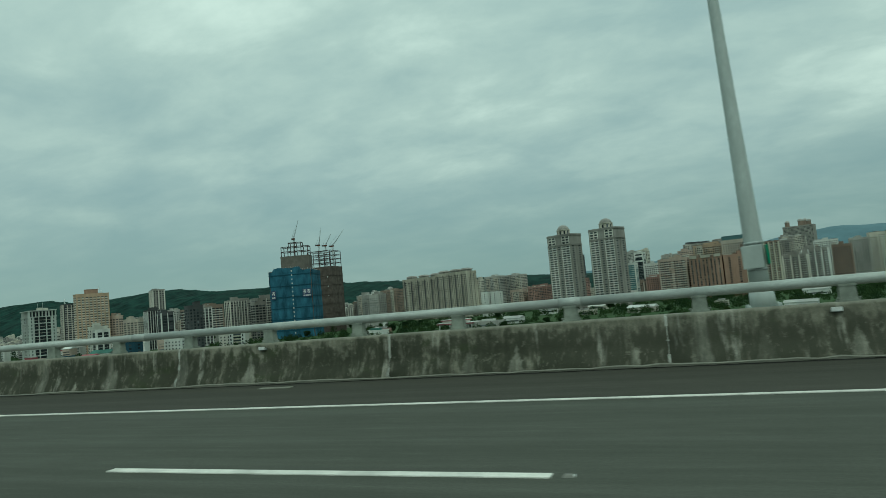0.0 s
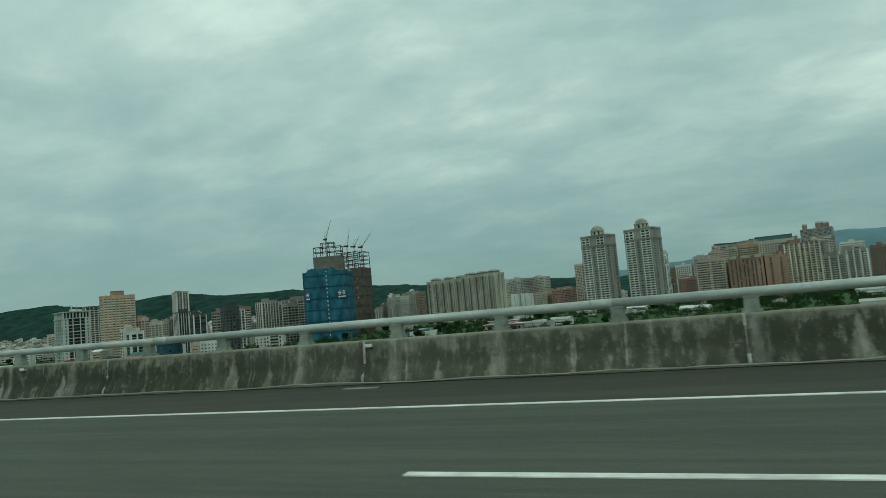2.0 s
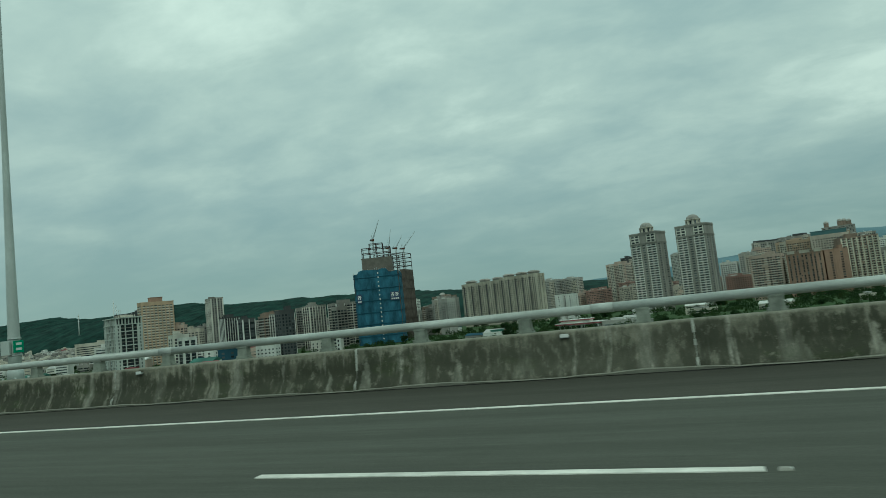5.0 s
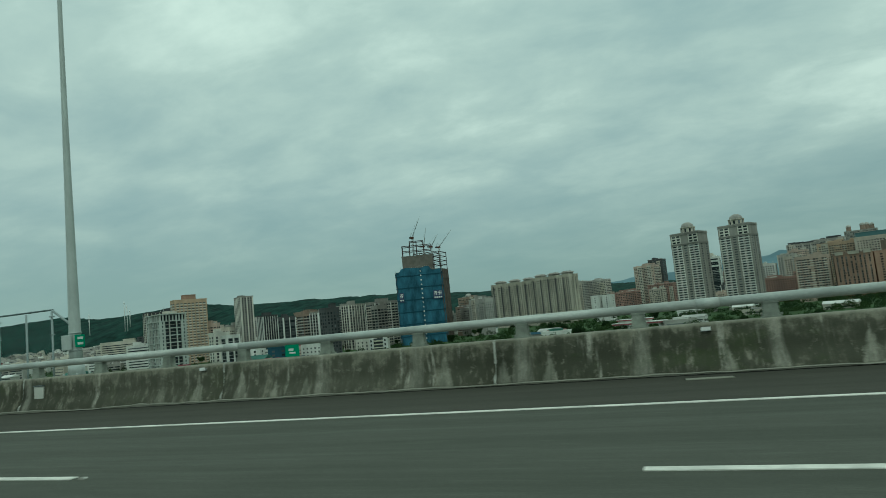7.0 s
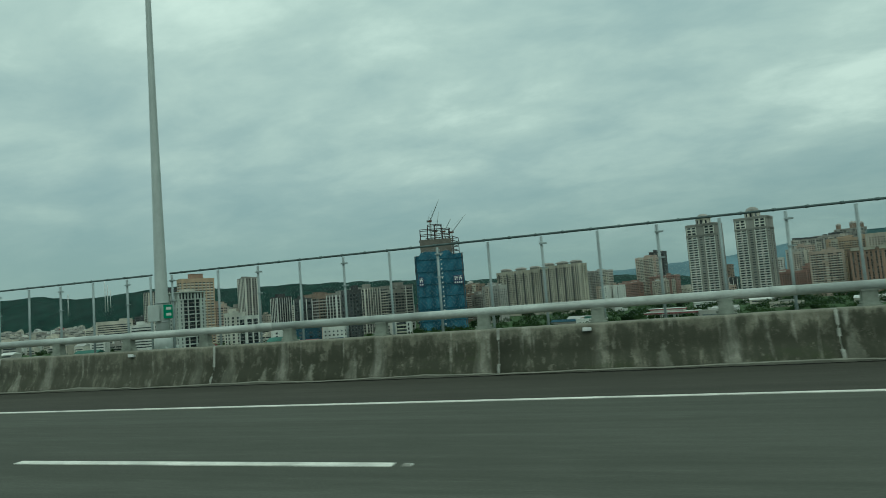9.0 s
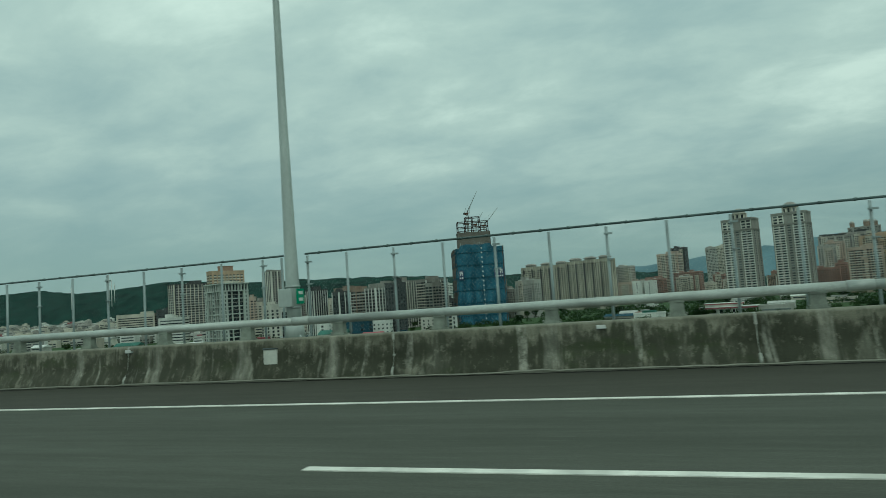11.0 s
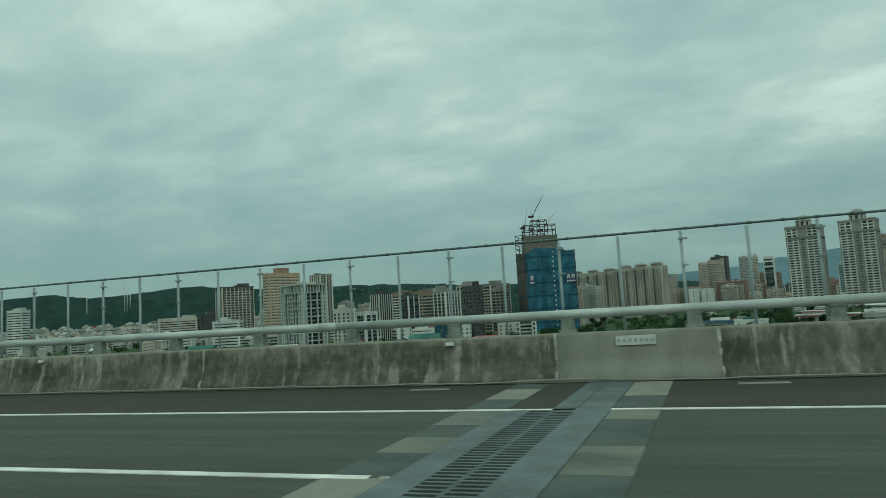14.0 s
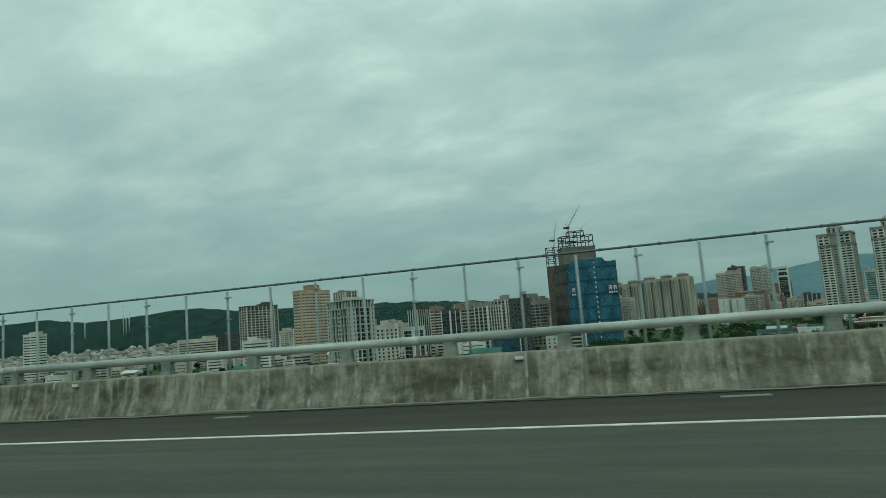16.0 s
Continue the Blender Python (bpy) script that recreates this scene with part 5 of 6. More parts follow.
for i in range(5):
    a0, a1 = math.pi / 2 * i / 5, math.pi / 2 * (i + 1) / 5
    prism(bm, [(-4 + 6 * math.cos(a0) * math.cos(q), 6 * math.cos(a0) * math.sin(q)) for q in [math.pi / 6 * s for s in range(12)]],
          DOME_TOP["top"] - GROUND + 3 + 5 * math.sin(a0), DOME_TOP["top"] - GROUND + 3 + 5 * math.sin(a1), max(0.1, math.cos(a1) / max(0.05, math.cos(a0))))
part("dome", bm, M["wall_grey"], DOME_TOP["ob"], "grey domed roof hut")
bm = bmesh.new()
loft(bm, plan(10, 15), [(BRICK_TOP["top"] - GROUND, 0), (BRICK_TOP["top"] - GROUND + 6.5, 0), (BRICK_TOP["top"] - GROUND + 6.5, 0.4), (BRICK_TOP["top"] - GROUND + 7.2, 0.4)])
part("penthouse", bm, M["wall_tile"], BRICK_TOP["ob"], "brown tiled penthouse")


# ---- towers under construction ----
def girder_frame(parent, x0, x1, y0, y1, z0, z1, nx, ny, nz, thick, mat, lean=0.0):
    """An open steel frame, each column and beam a bar of its own."""
    def bar(a, b):
        a, b = Vector(a), Vector(b)
        bm = bmesh.new()
        m = (a + b) / 2
        e = b - a
        box(bm, m.x, m.y, m.z, max(thick, abs(e.x)), max(thick, abs(e.y)), max(thick, abs(e.z)))
        part("beam", bm, M[mat], parent)
    xs = [x0 + (x1 - x0) * i / nx for i in range(nx + 1)]
    ys = [y0 + (y1 - y0) * i / ny for i in range(ny + 1)]
    zs = [z0 + (z1 - z0) * (i + 1) / nz for i in range(nz)]
    for i, x in enumerate(xs):
        for j, y in enumerate(ys):
            if i in (0, nx) or j in (0, ny):
                bar((x, y, z0), (x, y, z1))
    for z in zs:
        for y in ys:
            bar((x0, y, z), (x1, y, z))
        for x in xs:
            bar((x, y0, z), (x, y1, z))


def crane(x, y, z, mast, jib, angle, turn):
    """A luffing crane: lattice mast, cab, lattice jib, counter-jib and stay."""
    c = thing("tower_crane", "pale luffing crane on the unfinished tower", "crane", pose(x, y, z, 0, 0, turn), group="cranes on the towers")
    bm = bmesh.new()
    for i, j in ((-1, -1), (1, -1), (1, 1), (-1, 1)):
        tube(bm, [(i * 0.8, j * 0.8, 0), (i * 0.8, j * 0.8, mast)], 0.18, 5)
    n = int(mast / 2)
    for k in range(n):
        for i in (-1, 1):
            tube(bm, [(-0.8, i * 0.8, 2 * k), (0.8, i * 0.8, 2 * k + 2)], 0.1, 4)
            tube(bm, [(i * 0.8, -0.8, 2 * k), (i * 0.8, 0.8, 2 * k + 2)], 0.1, 4)
    part("mast", bm, M["steel"], c, "lattice mast")
    bm = bmesh.new()
    box(bm, -0.5, 0, mast + 1.2, 5.0, 2.2, 2.4)
    bevel(bm, 0.2)
    part("cab", bm, M["rust"], c)
    bm = bmesh.new()
    ca, sa = math.cos(radians(angle)), math.sin(radians(angle))
    tip = (jib * ca, 0, mast + 2 + jib * sa)
    for i in (-1, 1):
        tube(bm, [(1, i * 0.5, mast + 2), tip], 0.16, 5)
    tube(bm, [(0.2, 0, mast + 3.1), tip], 0.16, 5)
    for k in range(14):
        f = (k + 0.5) / 14
        p = Vector((1, 0, mast + 2)).lerp(Vector(tip), f)
        tube(bm, [(p.x, -0.5 * (1 - f), p.z), (p.x - 0.6 * sa, 0, p.z + 1.0 * (1 - f))], 0.09, 4)
    part("jib", bm, M["steel"], c, "lattice jib")
    bm = bmesh.new()
    tube(bm, [(-4.5, 0, mast + 2), (-1.5, 0, mast + 8), (1.0, 0, mast + 2.5)], 0.18, 5)
    tube(bm, [(-1.5, 0, mast + 8), tip], 0.06, 4)
    part("stay", bm, M["steel"], c)
    bm = bmesh.new()
    box(bm, -4.6, 0, mast + 1.6, 2.2, 2.4, 2.2)
    part("counterweight", bm, M["plate"], c)
    return c


def netted_tower(x, y, w, d, top, yaw):
    b = thing("unfinished_tower", "unfinished tower wrapped in blue safety netting", "building", pose(x, y, GROUND, 0, 0, yaw), group="unfinished towers")
    h = top - GROUND
    rnd = random.Random(4)
    bm = bmesh.new()
    loft(bm, plan(w - 2, d - 2), [(-3, 0), (h - 4, 0)])
    part("structure", bm, M["scaffold"], b)
    # netting: one billowing sheet round the scaffold, with an uneven top
    bm = bmesh.new()
    base = []
    n = 22
    for a, c in (((-0.5, -0.46), (-0.46, -0.5)), ((-0.46, -0.5), (0.45, -0.5)), ((0.45, -0.5), (0.5, -0.45)), ((0.5, -0.45), (0.5, 0.5)), ((0.5, 0.5), (-0.5, 0.5)), ((-0.5, 0.5), (-0.5, -0.46))):
        m = max(2, int(n * math.hypot(c[0] - a[0], c[1] - a[1])))
        for k in range(m):
            f = k / m
            base.append(((a[0] + (c[0] - a[0]) * f) * w, (a[1] + (c[1] - a[1]) * f) * d))
    m = len(base)
    tops = []
    for i, (px, py) in enumerate(base):
        u = px / w
        step = h - (4.0 if u < -0.40 else 0.0 if u < 0.24 else 3.8)
        tops.append(step + rnd.uniform(-0.9, 0.5))
    levels = 34
    rings = []
    for k in range(levels + 1):
        ring = []
        for i, (px, py) in enumerate(base):
            z = tops[i] * k / levels
            s = 1 + 0.008 * noise.noise((px * 0.25, py * 0.25, z * 0.12)) + 0.006 * math.cos(z / 14.0 * 2 * math.pi)
            ring.append(bm.verts.new((px * s, py * s, z)))
        rings.append(ring)
    for a, c in zip(rings, rings[1:]):
        for i in range(m):
            f = bm.faces.new((a[i], a[(i + 1) % m], c[(i + 1) % m], c[i]))
            west = abs(base[i][0] + 0.5 * w) < 0.1 and abs(base[(i + 1) % m][0] + 0.5 * w) < 0.1
            f.material_index = 1 if west else 0
    net = part("netting", bm, M["net"], b, "blue safety netting, brown on one side")
    net.data.materials.append(M["scaffold"])
    for z in range(9, int(h) - 4, 14):
        bm = bmesh.new()
        loft(bm, base, [(z, 0.25), (z + 1.1, 0.35), (z + 1.2, 0.2)])
        part("catch_platform", bm, M["net_seam"], b, "dark seam of the netting")
    bm = bmesh.new()
    box(bm, 0, 0, 0, 1.3, 0.6, 1.5)
    bevel(bm, 0.2)
    lampm = finish("floodlight", bm, M["white"])
    for k in range(16):
        ob = part("floodlight", lampm, None, b)
        ob.location = (0.04 * w, -d / 2 - 0.9, 6 + 5.2 * k)
    # banners with unreadable writing
    for px, py, rz, sx, sz, marks in ((0.365 * w, -d / 2 - 1.1, 0, 11.0, 10, 2), (-0.40 * w, -d / 2 - 1.1, 0, 5.2, 11, 1)):
        sgn = part("banner", bmesh.new(), M["navy"], b)
        bm = bmesh.new()
        box(bm, 0, 0, 0, sx, 0.25, sz)
        sgn.data = finish("banner", bm, M["navy"])
        sgn.matrix_local = pose(px, py, 0.62 * h, 0, 0, rz)
        tagged(sgn, "dark blue banner with white marks")
        strokes = []
        for c in range(marks):
            cx = (c - (marks - 1) / 2) * 5.0
            strokes += [(cx + dx, 2.0 + dz, ww, hh) for dx, dz, ww, hh in ((0, 1.5, 3.6, 0.7), (0, -0.1, 4.0, 0.7), (-1.0, -1.6, 0.8, 2.2), (1.0, -1.6, 0.8, 2.2), (0, 0.8, 0.8, 2.6))]
        strokes += [((c - (marks * 2 - 1) / 2) * 2.4, -3.2, 1.6, 1.6) for c in range(marks * 2)]
        for cx, cz, ww, hh in strokes:
            bm = bmesh.new()
            box(bm, cx, -0.2, cz, ww, 0.2, hh)
            part("writing", bm, M["white"], sgn)
    # raw core and open steel on top
    bm = bmesh.new()
    loft(bm, [(-19.6, 8), (18, 8), (18, 28.5), (-19.6, 28.5)], [(h - 6, 0), (h + 16.5, 0), (h + 16.5, 0.5), (h + 17.5, 0.5)])
    part("core", bm, M["core"], b, "raw brown concrete core")
    girder_frame(b, -18.6, 16.8, 10, 26, h + 17.5, h + 30.0, 4, 1, 2, 0.8, "girder")
    girder_frame(b, -9.0, 7.5, 12, 24, h + 30.0, h + 35.5, 2, 1, 1, 0.8, "girder")
    # scaffold standards that stick out above the netting
    bm = bmesh.new()
    for k in range(26):
        u = (-0.49 + 0.98 * k / 25) * w
        z = h - (4.0 if u / w < -0.40 else 0.0 if u / w < 0.24 else 3.8)
        tube(bm, [(u, -d / 2 + 0.8, z - 3), (u, -d / 2 + 0.8, z + rnd.uniform(0.4, 2.2))], 0.14, 4)
        tube(bm, [(w / 2 - 0.8, (-0.49 + 0.98 * k / 25) * d, h - 7), (w / 2 - 0.8, (-0.49 + 0.98 * k / 25) * d, h - 3.8 + rnd.uniform(0.3, 1.8))], 0.14, 4)
    tagged(part("scaffold_standard", bm, M["steel"], b), kind="stuff")
    return b, h


netted_tower(-480, 720, 55, 58, 58.8, 21)
b = thing("unfinished_tower", "unfinished tower in brown scaffold netting with open steel top", "building", pose(-517.5, 858, GROUND, 0, 0, 3), group="unfinished towers")
bm = bmesh.new()
loft(bm, plan(39, 36, 6, 0.3), [(-3, 0)] + [q for k in range(6) for q in ((12 + 14 * k, 0), (12 + 14 * k, 0.5), (12.8 + 14 * k, 0.5), (12.8 + 14 * k, 0))] + [(96, 0)])
part("scaffold_net", bm, M["scaffold"], b, "brown scaffold netting")
bm = bmesh.new()
box(bm, 0, 0, 0, 1.3, 0.6, 1.5)
bevel(bm, 0.2)
lampm = finish("floodlight", bm, M["white"])
for k in range(3):
    part("floodlight", lampm, None, b).location = (13, -18.8, 52 + 14 * k)
girder_frame(b, -19, 19, -17, 17, 96, 120, 4, 1, 4, 0.75, "girder")
crane(-495, 745, 75.7, 24, 31, 47, -35)
crane(-526, 858, 66, 34, 27, 76, 0)
crane(-514, 858, 66, 32, 20, 55, 0)
crane(-503, 860, 66, 30, 31, 46, 0)

# ---- the fence beyond the parapet ----
FENCE_Y, FENCE_TOP = 11.70, 2.335
bm = bmesh.new()
tube(bm, [(0, 0, 0.0), (0, 0, FENCE_TOP - 0.04)], 0.025, 8)
fence_post = finish("post", bm, M["fence"])
bm = bmesh.new()
tube(bm, [(0, 0, 0.0), (0, 0, FENCE_TOP - 0.04)], 0.025, 8)
box(bm, 0.03, -0.02, FENCE_TOP - 0.17, 0.14, 0.05, 0.03)
box(bm, 0.03, -0.02, FENCE_TOP - 0.62, 0.12, 0.05, 0.025)
braced_post = finish("post", bm, M["fence"])


def wire_panel(width):
    """Chain-link wire of one fence section: two families of slanting wires."""
    bm = bmesh.new()
    z0, z1, gap = 0.72, FENCE_TOP - 0.06, 0.062
    hgt = z1 - z0
    for s in (1, -1):
        k = -hgt
        while k < width:
            a, b = max(0.0, k), min(width, k + hgt)
            if b > a + 0.01:
                za, zb = z0 + (a - k), z0 + (b - k)
                if s < 0:
                    za, zb = z1 - (a - k), z1 - (b - k)
                r = 0.0004
                va = [bm.verts.new((a + dx, dy, za + dz)) for dx, dy, dz in ((0, -r, 0), (r, r, -s * r), (-r, r, s * r))]
                vb = [bm.verts.new((b + dx, dy, zb + dz)) for dx, dy, dz in ((0, -r, 0), (r, r, -s * r), (-r, r, s * r))]
                for i in range(3):
                    bm.faces.new((va[i], va[(i + 1) % 3], vb[(i + 1) % 3], vb[i]))
            k += gap * 1.41
    return finish("wire_mesh", bm, M["fence"])


def fence(x0, x1, first, gap=1.0, brace=False):
    """A fence from x0 up to x1: posts a gap apart, counted down from the first, and one at each end."""
    f = thing("chain_link_fence", "grey chain-link fence with closely set steel posts", "fence", group="fence sections along the road")
    xs = [x0] + [x for x in (first - gap * k for k in range(90)) if x0 + 0.3 < x < x1 - 0.3][::-1] + [x1]
    for k, x in enumerate(xs):
        part("post", fence_post if k % 2 else braced_post, None, f).location = (x, FENCE_Y, 0)
    tagged(part("wire_mesh", wire_panel(x1 - x0), None, f, "thin grey chain-link wire"), kind="stuff").location = (x0, FENCE_Y - 0.04, 0)
    bm = bmesh.new()
    tube(bm, [(x0 - 0.05, FENCE_Y, FENCE_TOP), (x1 + 0.05, FENCE_Y, FENCE_TOP)], 0.021, 8)
    k = x0 + 0.25
    while k < x1:
        tube(bm, [(k, FENCE_Y, FENCE_TOP), (k + 0.05, FENCE_Y, FENCE_TOP + 0.004)], 0.028, 6)
        k += 0.5
    part("top_rail", bm, M["fence_rail"], f, "dull steel top rail")
    if brace:
        bm = bmesh.new()
        tube(bm, [(x1, FENCE_Y, FENCE_TOP), (x1 + 0.68, FENCE_Y, 1.88)], 0.03, 8)
        tube(bm, [(x1 + 0.68, FENCE_Y, 0.0), (x1 + 0.68, FENCE_Y, 1.90)], 0.035, 8)
        part("end_brace", bm, M["fence"], f)


fence(-249.23, -200.21, -201.12, 1.019, True)
fence(-298.85, -249.83, -250.5, 1.01)
fence(-322.65, -299.45, -299.9, 1.0225)
fence(-349.95, -324.05, -325.65, 1.032)
fence(-398.75, -350.55, -351.37, 1.0385)
fence(-470.0, -399.4, -399.79, 1.035)

# ---- fixtures on the parapet and the road ----
def cover_panel(x, w=1.02):
    """A pale steel cover on the sloping face of the parapet."""
    c = thing("cover_panel", "pale steel cover panel fixed over the parapet face", "cover panel", pose(x, 0, 0), group="cover panels")
    bm = bmesh.new()
    extrude_x(bm, [(9.90, 0.03), (10.08, 0.50), (10.07, 0.535), (10.045, 0.535), (9.862, 0.03)], -w / 2, w / 2)
    part("sheet", bm, M["panel"], c)
    bm = bmesh.new()
    box(bm, 0, 10.018, 0.475, w + 0.02, 0.035, 0.016)
    part("top_strip", bm, M["gap"], c, "dark strip below the top edge")
    bm = bmesh.new()
    box(bm, 0, 9.878, 0.072, w + 0.02, 0.022, 0.014)
    part("bottom_strip", bm, M["gap"], c, "dark strip near the foot")


for x in (-26.96, -164.2, -325.65, -419.2):
    cover_panel(x)
    repair_patch(x - 0.78, x + 0.70, 0.05, 0.15, 0.05, x)

# kilometre sign: white characters on green
km = thing("kilometre_sign", "green kilometre sign with white numerals on the parapet", "sign", pose(-305.70, 10.035, 0.395))
bm = bmesh.new()
box(bm, 0, 0, 0, 0.71, 0.02, 0.54)
bevel(bm, 0.006)
part("board", bm, M["sign_green"], km)


def words(parent, body, size, x, z, offset=0.0):
    cu = bpy.data.curves.new("writing", "FONT")
    cu.body, cu.size, cu.extrude, cu.align_x, cu.align_y, cu.offset = body, size, 0.002, "CENTER", "CENTER", offset
    ob = new("writing", cu)
    bpy.context.view_layer.update()
    me = bpy.data.meshes.new_from_object(ob.evaluated_get(bpy.context.evaluated_depsgraph_get()))
    bpy.data.objects.remove(ob)
    me.materials.clear()
    me.materials.append(M["white"])
    ob = new("writing", me)
    ob.parent = parent
    ob.matrix_local = pose(x, -0.014, z, 90, 0, 0)
    return ob


words(km, "50", 0.28, 0.13, 0.03, 0.004)
words(km, "高", 0.17, -0.18, 0.12)
words(km, "架", 0.17, -0.18, -0.12)

# roadside emergency telephone behind the gap in the parapet
sos = thing("emergency_telephone", "red emergency telephone cabinet on a post behind the parapet", "telephone", pose(-321.28, 10.75, 0))
bm = bmesh.new()
loft(bm, [(-0.22, -0.16), (0.22, -0.16), (0.22, 0.16), (-0.22, 0.16)], [(1.14, -0.065), (1.20, -0.02), (1.66, 0.035), (1.74, 0.035), (1.77, -0.01)])
part("cabinet", bm, M["red"], sos)
bm = bmesh.new()
box(bm, 0.02, 0, 0.59, 0.12, 0.12, 1.18)
part("stand", bm, M["red"], sos)
bm = bmesh.new()
box(bm, -0.02, -0.185, 1.48, 0.22, 0.03, 0.25)
part("door", bm, M["navy"], sos, "dark blue door panel")
for px, pz, sx, sz in ((-0.02, 1.48, 0.09, 0.15), (-0.02, 1.70, 0.22, 0.04), (0.05, 1.22, 0.08, 0.04)):
    bm = bmesh.new()
    box(bm, px, -0.199, pz, sx, 0.012, sz)
    part("mark", bm, M["white"], sos)
bm = bmesh.new()
box(bm, -321.35, 10.27, 0.735, 1.35, 0.20, 0.02)
solid("rusty_strip", bm, M["gap"], "rusty dark steel strip on the parapet top", "strip")
gp = thing("gate_post", "grey steel gate post with orange tape beside the gap", "post", pose(-322.42, 11.0, 0))
bm = bmesh.new()
tube(bm, [(0, 0, 0), (0, 0, 1.42)], 0.045, 10)
part("shaft", bm, M["steel"], gp)
bm = bmesh.new()
for z in (1.34, 0.86, 0.80):
    tube(bm, [(0, 0, z), (0, 0, z + 0.03)], 0.052, 10)
part("tape", bm, M["orange"], gp, "orange tape bands")
bm = bmesh.new()
for z in (1.02, 0.62):
    tube(bm, [(-0.75, 0, z), (0, 0, z)], 0.022, 8)
part("gate_bar", bm, M["steel"], gp)

# small reflectors along the parapet top
refl = thing("reflector", "small white reflector on the parapet", "reflector", group="reflectors along the parapet")
bm = bmesh.new()
box(bm, 0, 0, 0.02, 0.14, 0.05, 0.04)
part("bracket", bm, M["steel"], refl)
bm = bmesh.new()
box(bm, 0, -0.03, 0.035, 0.13, 0.012, 0.055)
bevel(bm, 0.004)
part("lens", bm, M["white"], refl, "white reflecting face")
SEEN = [20.0, -7.35, -91.8, -98.63, -184.96, -240.01, -328.37, -349.37, -373.78, -382.44, -400.45, -470.0]
REFLECT = [SEEN[0]]
for a, b in zip(SEEN, SEEN[1:]):
    n = max(1, round((a - b) / 8.5))
    REFLECT += [a + (b - a) * (k + 1) / n for k in range(n)]
refl.matrix_world = pose(REFLECT[0], 10.06, 0.61)
for x in REFLECT[1:]:
    copy_thing(refl, pose(x, 10.06, 0.61))


def expansion_joint(x, skew):
    """Finger joint across the road, a little askew: patched concrete strips, steel plates, combs with dark slots."""
    e = thing("expansion_joint", "steel finger expansion joint between patched concrete strips", "road joint", pose(x, 0, 0), group="expansion joints")

    def slab(name, x0, x1, y0, y1, mat, z):
        bm = bmesh.new()
        box(bm, (x0 + x1) / 2, (y0 + y1) / 2, z / 2, x1 - x0, y1 - y0, z)
        for v in bm.verts:
            v.co.x += skew * (v.co.y - 4.0)
        part(name, bm, M[mat], e)

    for x0, x1, cuts in ((-1.16, -0.64, (-8.5, 1.2, 3.2, 4.55, 5.35, 6.0, 6.6, 7.5, 8.35, 9.3, 9.86)), (0.57, 1.09, (-8.5, 1.5, 4.75, 5.7, 6.9, 7.6, 8.5, 9.86))):
        for k, (y0, y1) in enumerate(zip(cuts, cuts[1:])):
            slab("concrete_strip", x0, x1, y0 + 0.006, y1 - 0.006, ("strip", "strip_dark", "clean", "strip_dark", "strip", "strip_dark")[(k + (0 if x0 < 0 else 2)) % 6], 0.006)
    slab("steel_plate", -0.63, -0.33, -8.5, 7.4, "plate", 0.010)
    slab("comb_bed", -0.33, 0.18, -8.5, 7.4, "gap", 0.004)
    slab("steel_plate", 0.18, 0.56, -8.5, 9.86, "plate", 0.010)
    slab("steel_plate", -0.10, 0.17, 7.41, 9.86, "plate", 0.008)
    slab("road_patch", -0.55, -0.11, 7.41, 9.86, "shoulder", 0.006)
    for x0, x1, off in ((-0.33, -0.05, 0.0), (-0.09, 0.18, 0.047)):
        bm = bmesh.new()
        y = 1.0 + off
        while y < 7.35:
            m = skew * (y - 4.0)
            box(bm, (x0 + x1) / 2 + m, y, 0.007, x1 - x0, 0.034, 0.006)
            y += 0.094
        tagged(part("finger", bm, M["plate"], e), kind="stuff")


expansion_joint(-372.0, 0.082)
expansion_joint(-166.22, 0.025)
repair_patch(-166.66, -165.68, 0.06, 0.52, 0.02, 3.0)
joint_sign = thing("parapet_plate", "small white lettered plate on the parapet top", "sign", pose(-370.9, 10.06, 0.59))
bm = bmesh.new()
box(bm, 0, 0, 0, 0.57, 0.02, 0.14)
part("board", bm, M["panel"], joint_sign)
bm = bmesh.new()
box(bm, 0, 0, 0, 0.045, 0.006, 0.05)
bar = finish("writing", bm, M["steel"])
for k in range(7):
    part("writing", bar, None, joint_sign).location = (-0.24 + 0.08 * k, -0.013, 0)
copy_thing(joint_sign, pose(-165.41, 10.06, 0.59))

# drain slabs on the shoulder
drain = thing("drain_cover", "small pale concrete drain cover beside the parapet", "drain cover", group="drain covers along the shoulder")
bm = bmesh.new()
box(bm, 0, 0, 0.006, 0.62, 0.15, 0.012)
bevel(bm, 0.004)
part("slab", bm, M["clean"], drain)
bm = bmesh.new()
box(bm, 0, 0.085, 0.003, 0.66, 0.02, 0.008)
part("slot", bm, M["gap"], drain)
DRAINS = [-6.68, -42.55, -57.9, -106.66, -113.12, -150.3, -185.01, -217.27, -252.0, -284.5, -349.1, -369.32, -373.95, -390.86, -400.38, -423.47, -431.32]
drain.matrix_world = pose(DRAINS[0], 9.44, 0)
for k, x in enumerate(DRAINS[1:]):
    copy_thing(drain, pose(x, 9.44, 0, 0, 0, (k % 3 - 1) * 1.5))

# green distance plate on the parapet's top
dp = thing("distance_plate", "small green distance plate standing on the parapet top", "sign", pose(-192.17, 10.2, 0.715))
bm = bmesh.new()
box(bm, 0, 0, 0.13, 0.30, 0.012, 0.22)
bevel(bm, 0.004)
part("board", bm, M["sign_green"], dp)
bm = bmesh.new()
box(bm, -0.02, -0.009, 0.15, 0.10, 0.004, 0.045)
box(bm, 0.01, -0.009, 0.09, 0.13, 0.004, 0.03)
part("writing", bm, M["white"], dp, "white bars of writing")
bm = bmesh.new()
box(bm, 0, 0.014, 0.06, 0.03, 0.014, 0.13)
part("stem", bm, M["steel"], dp)

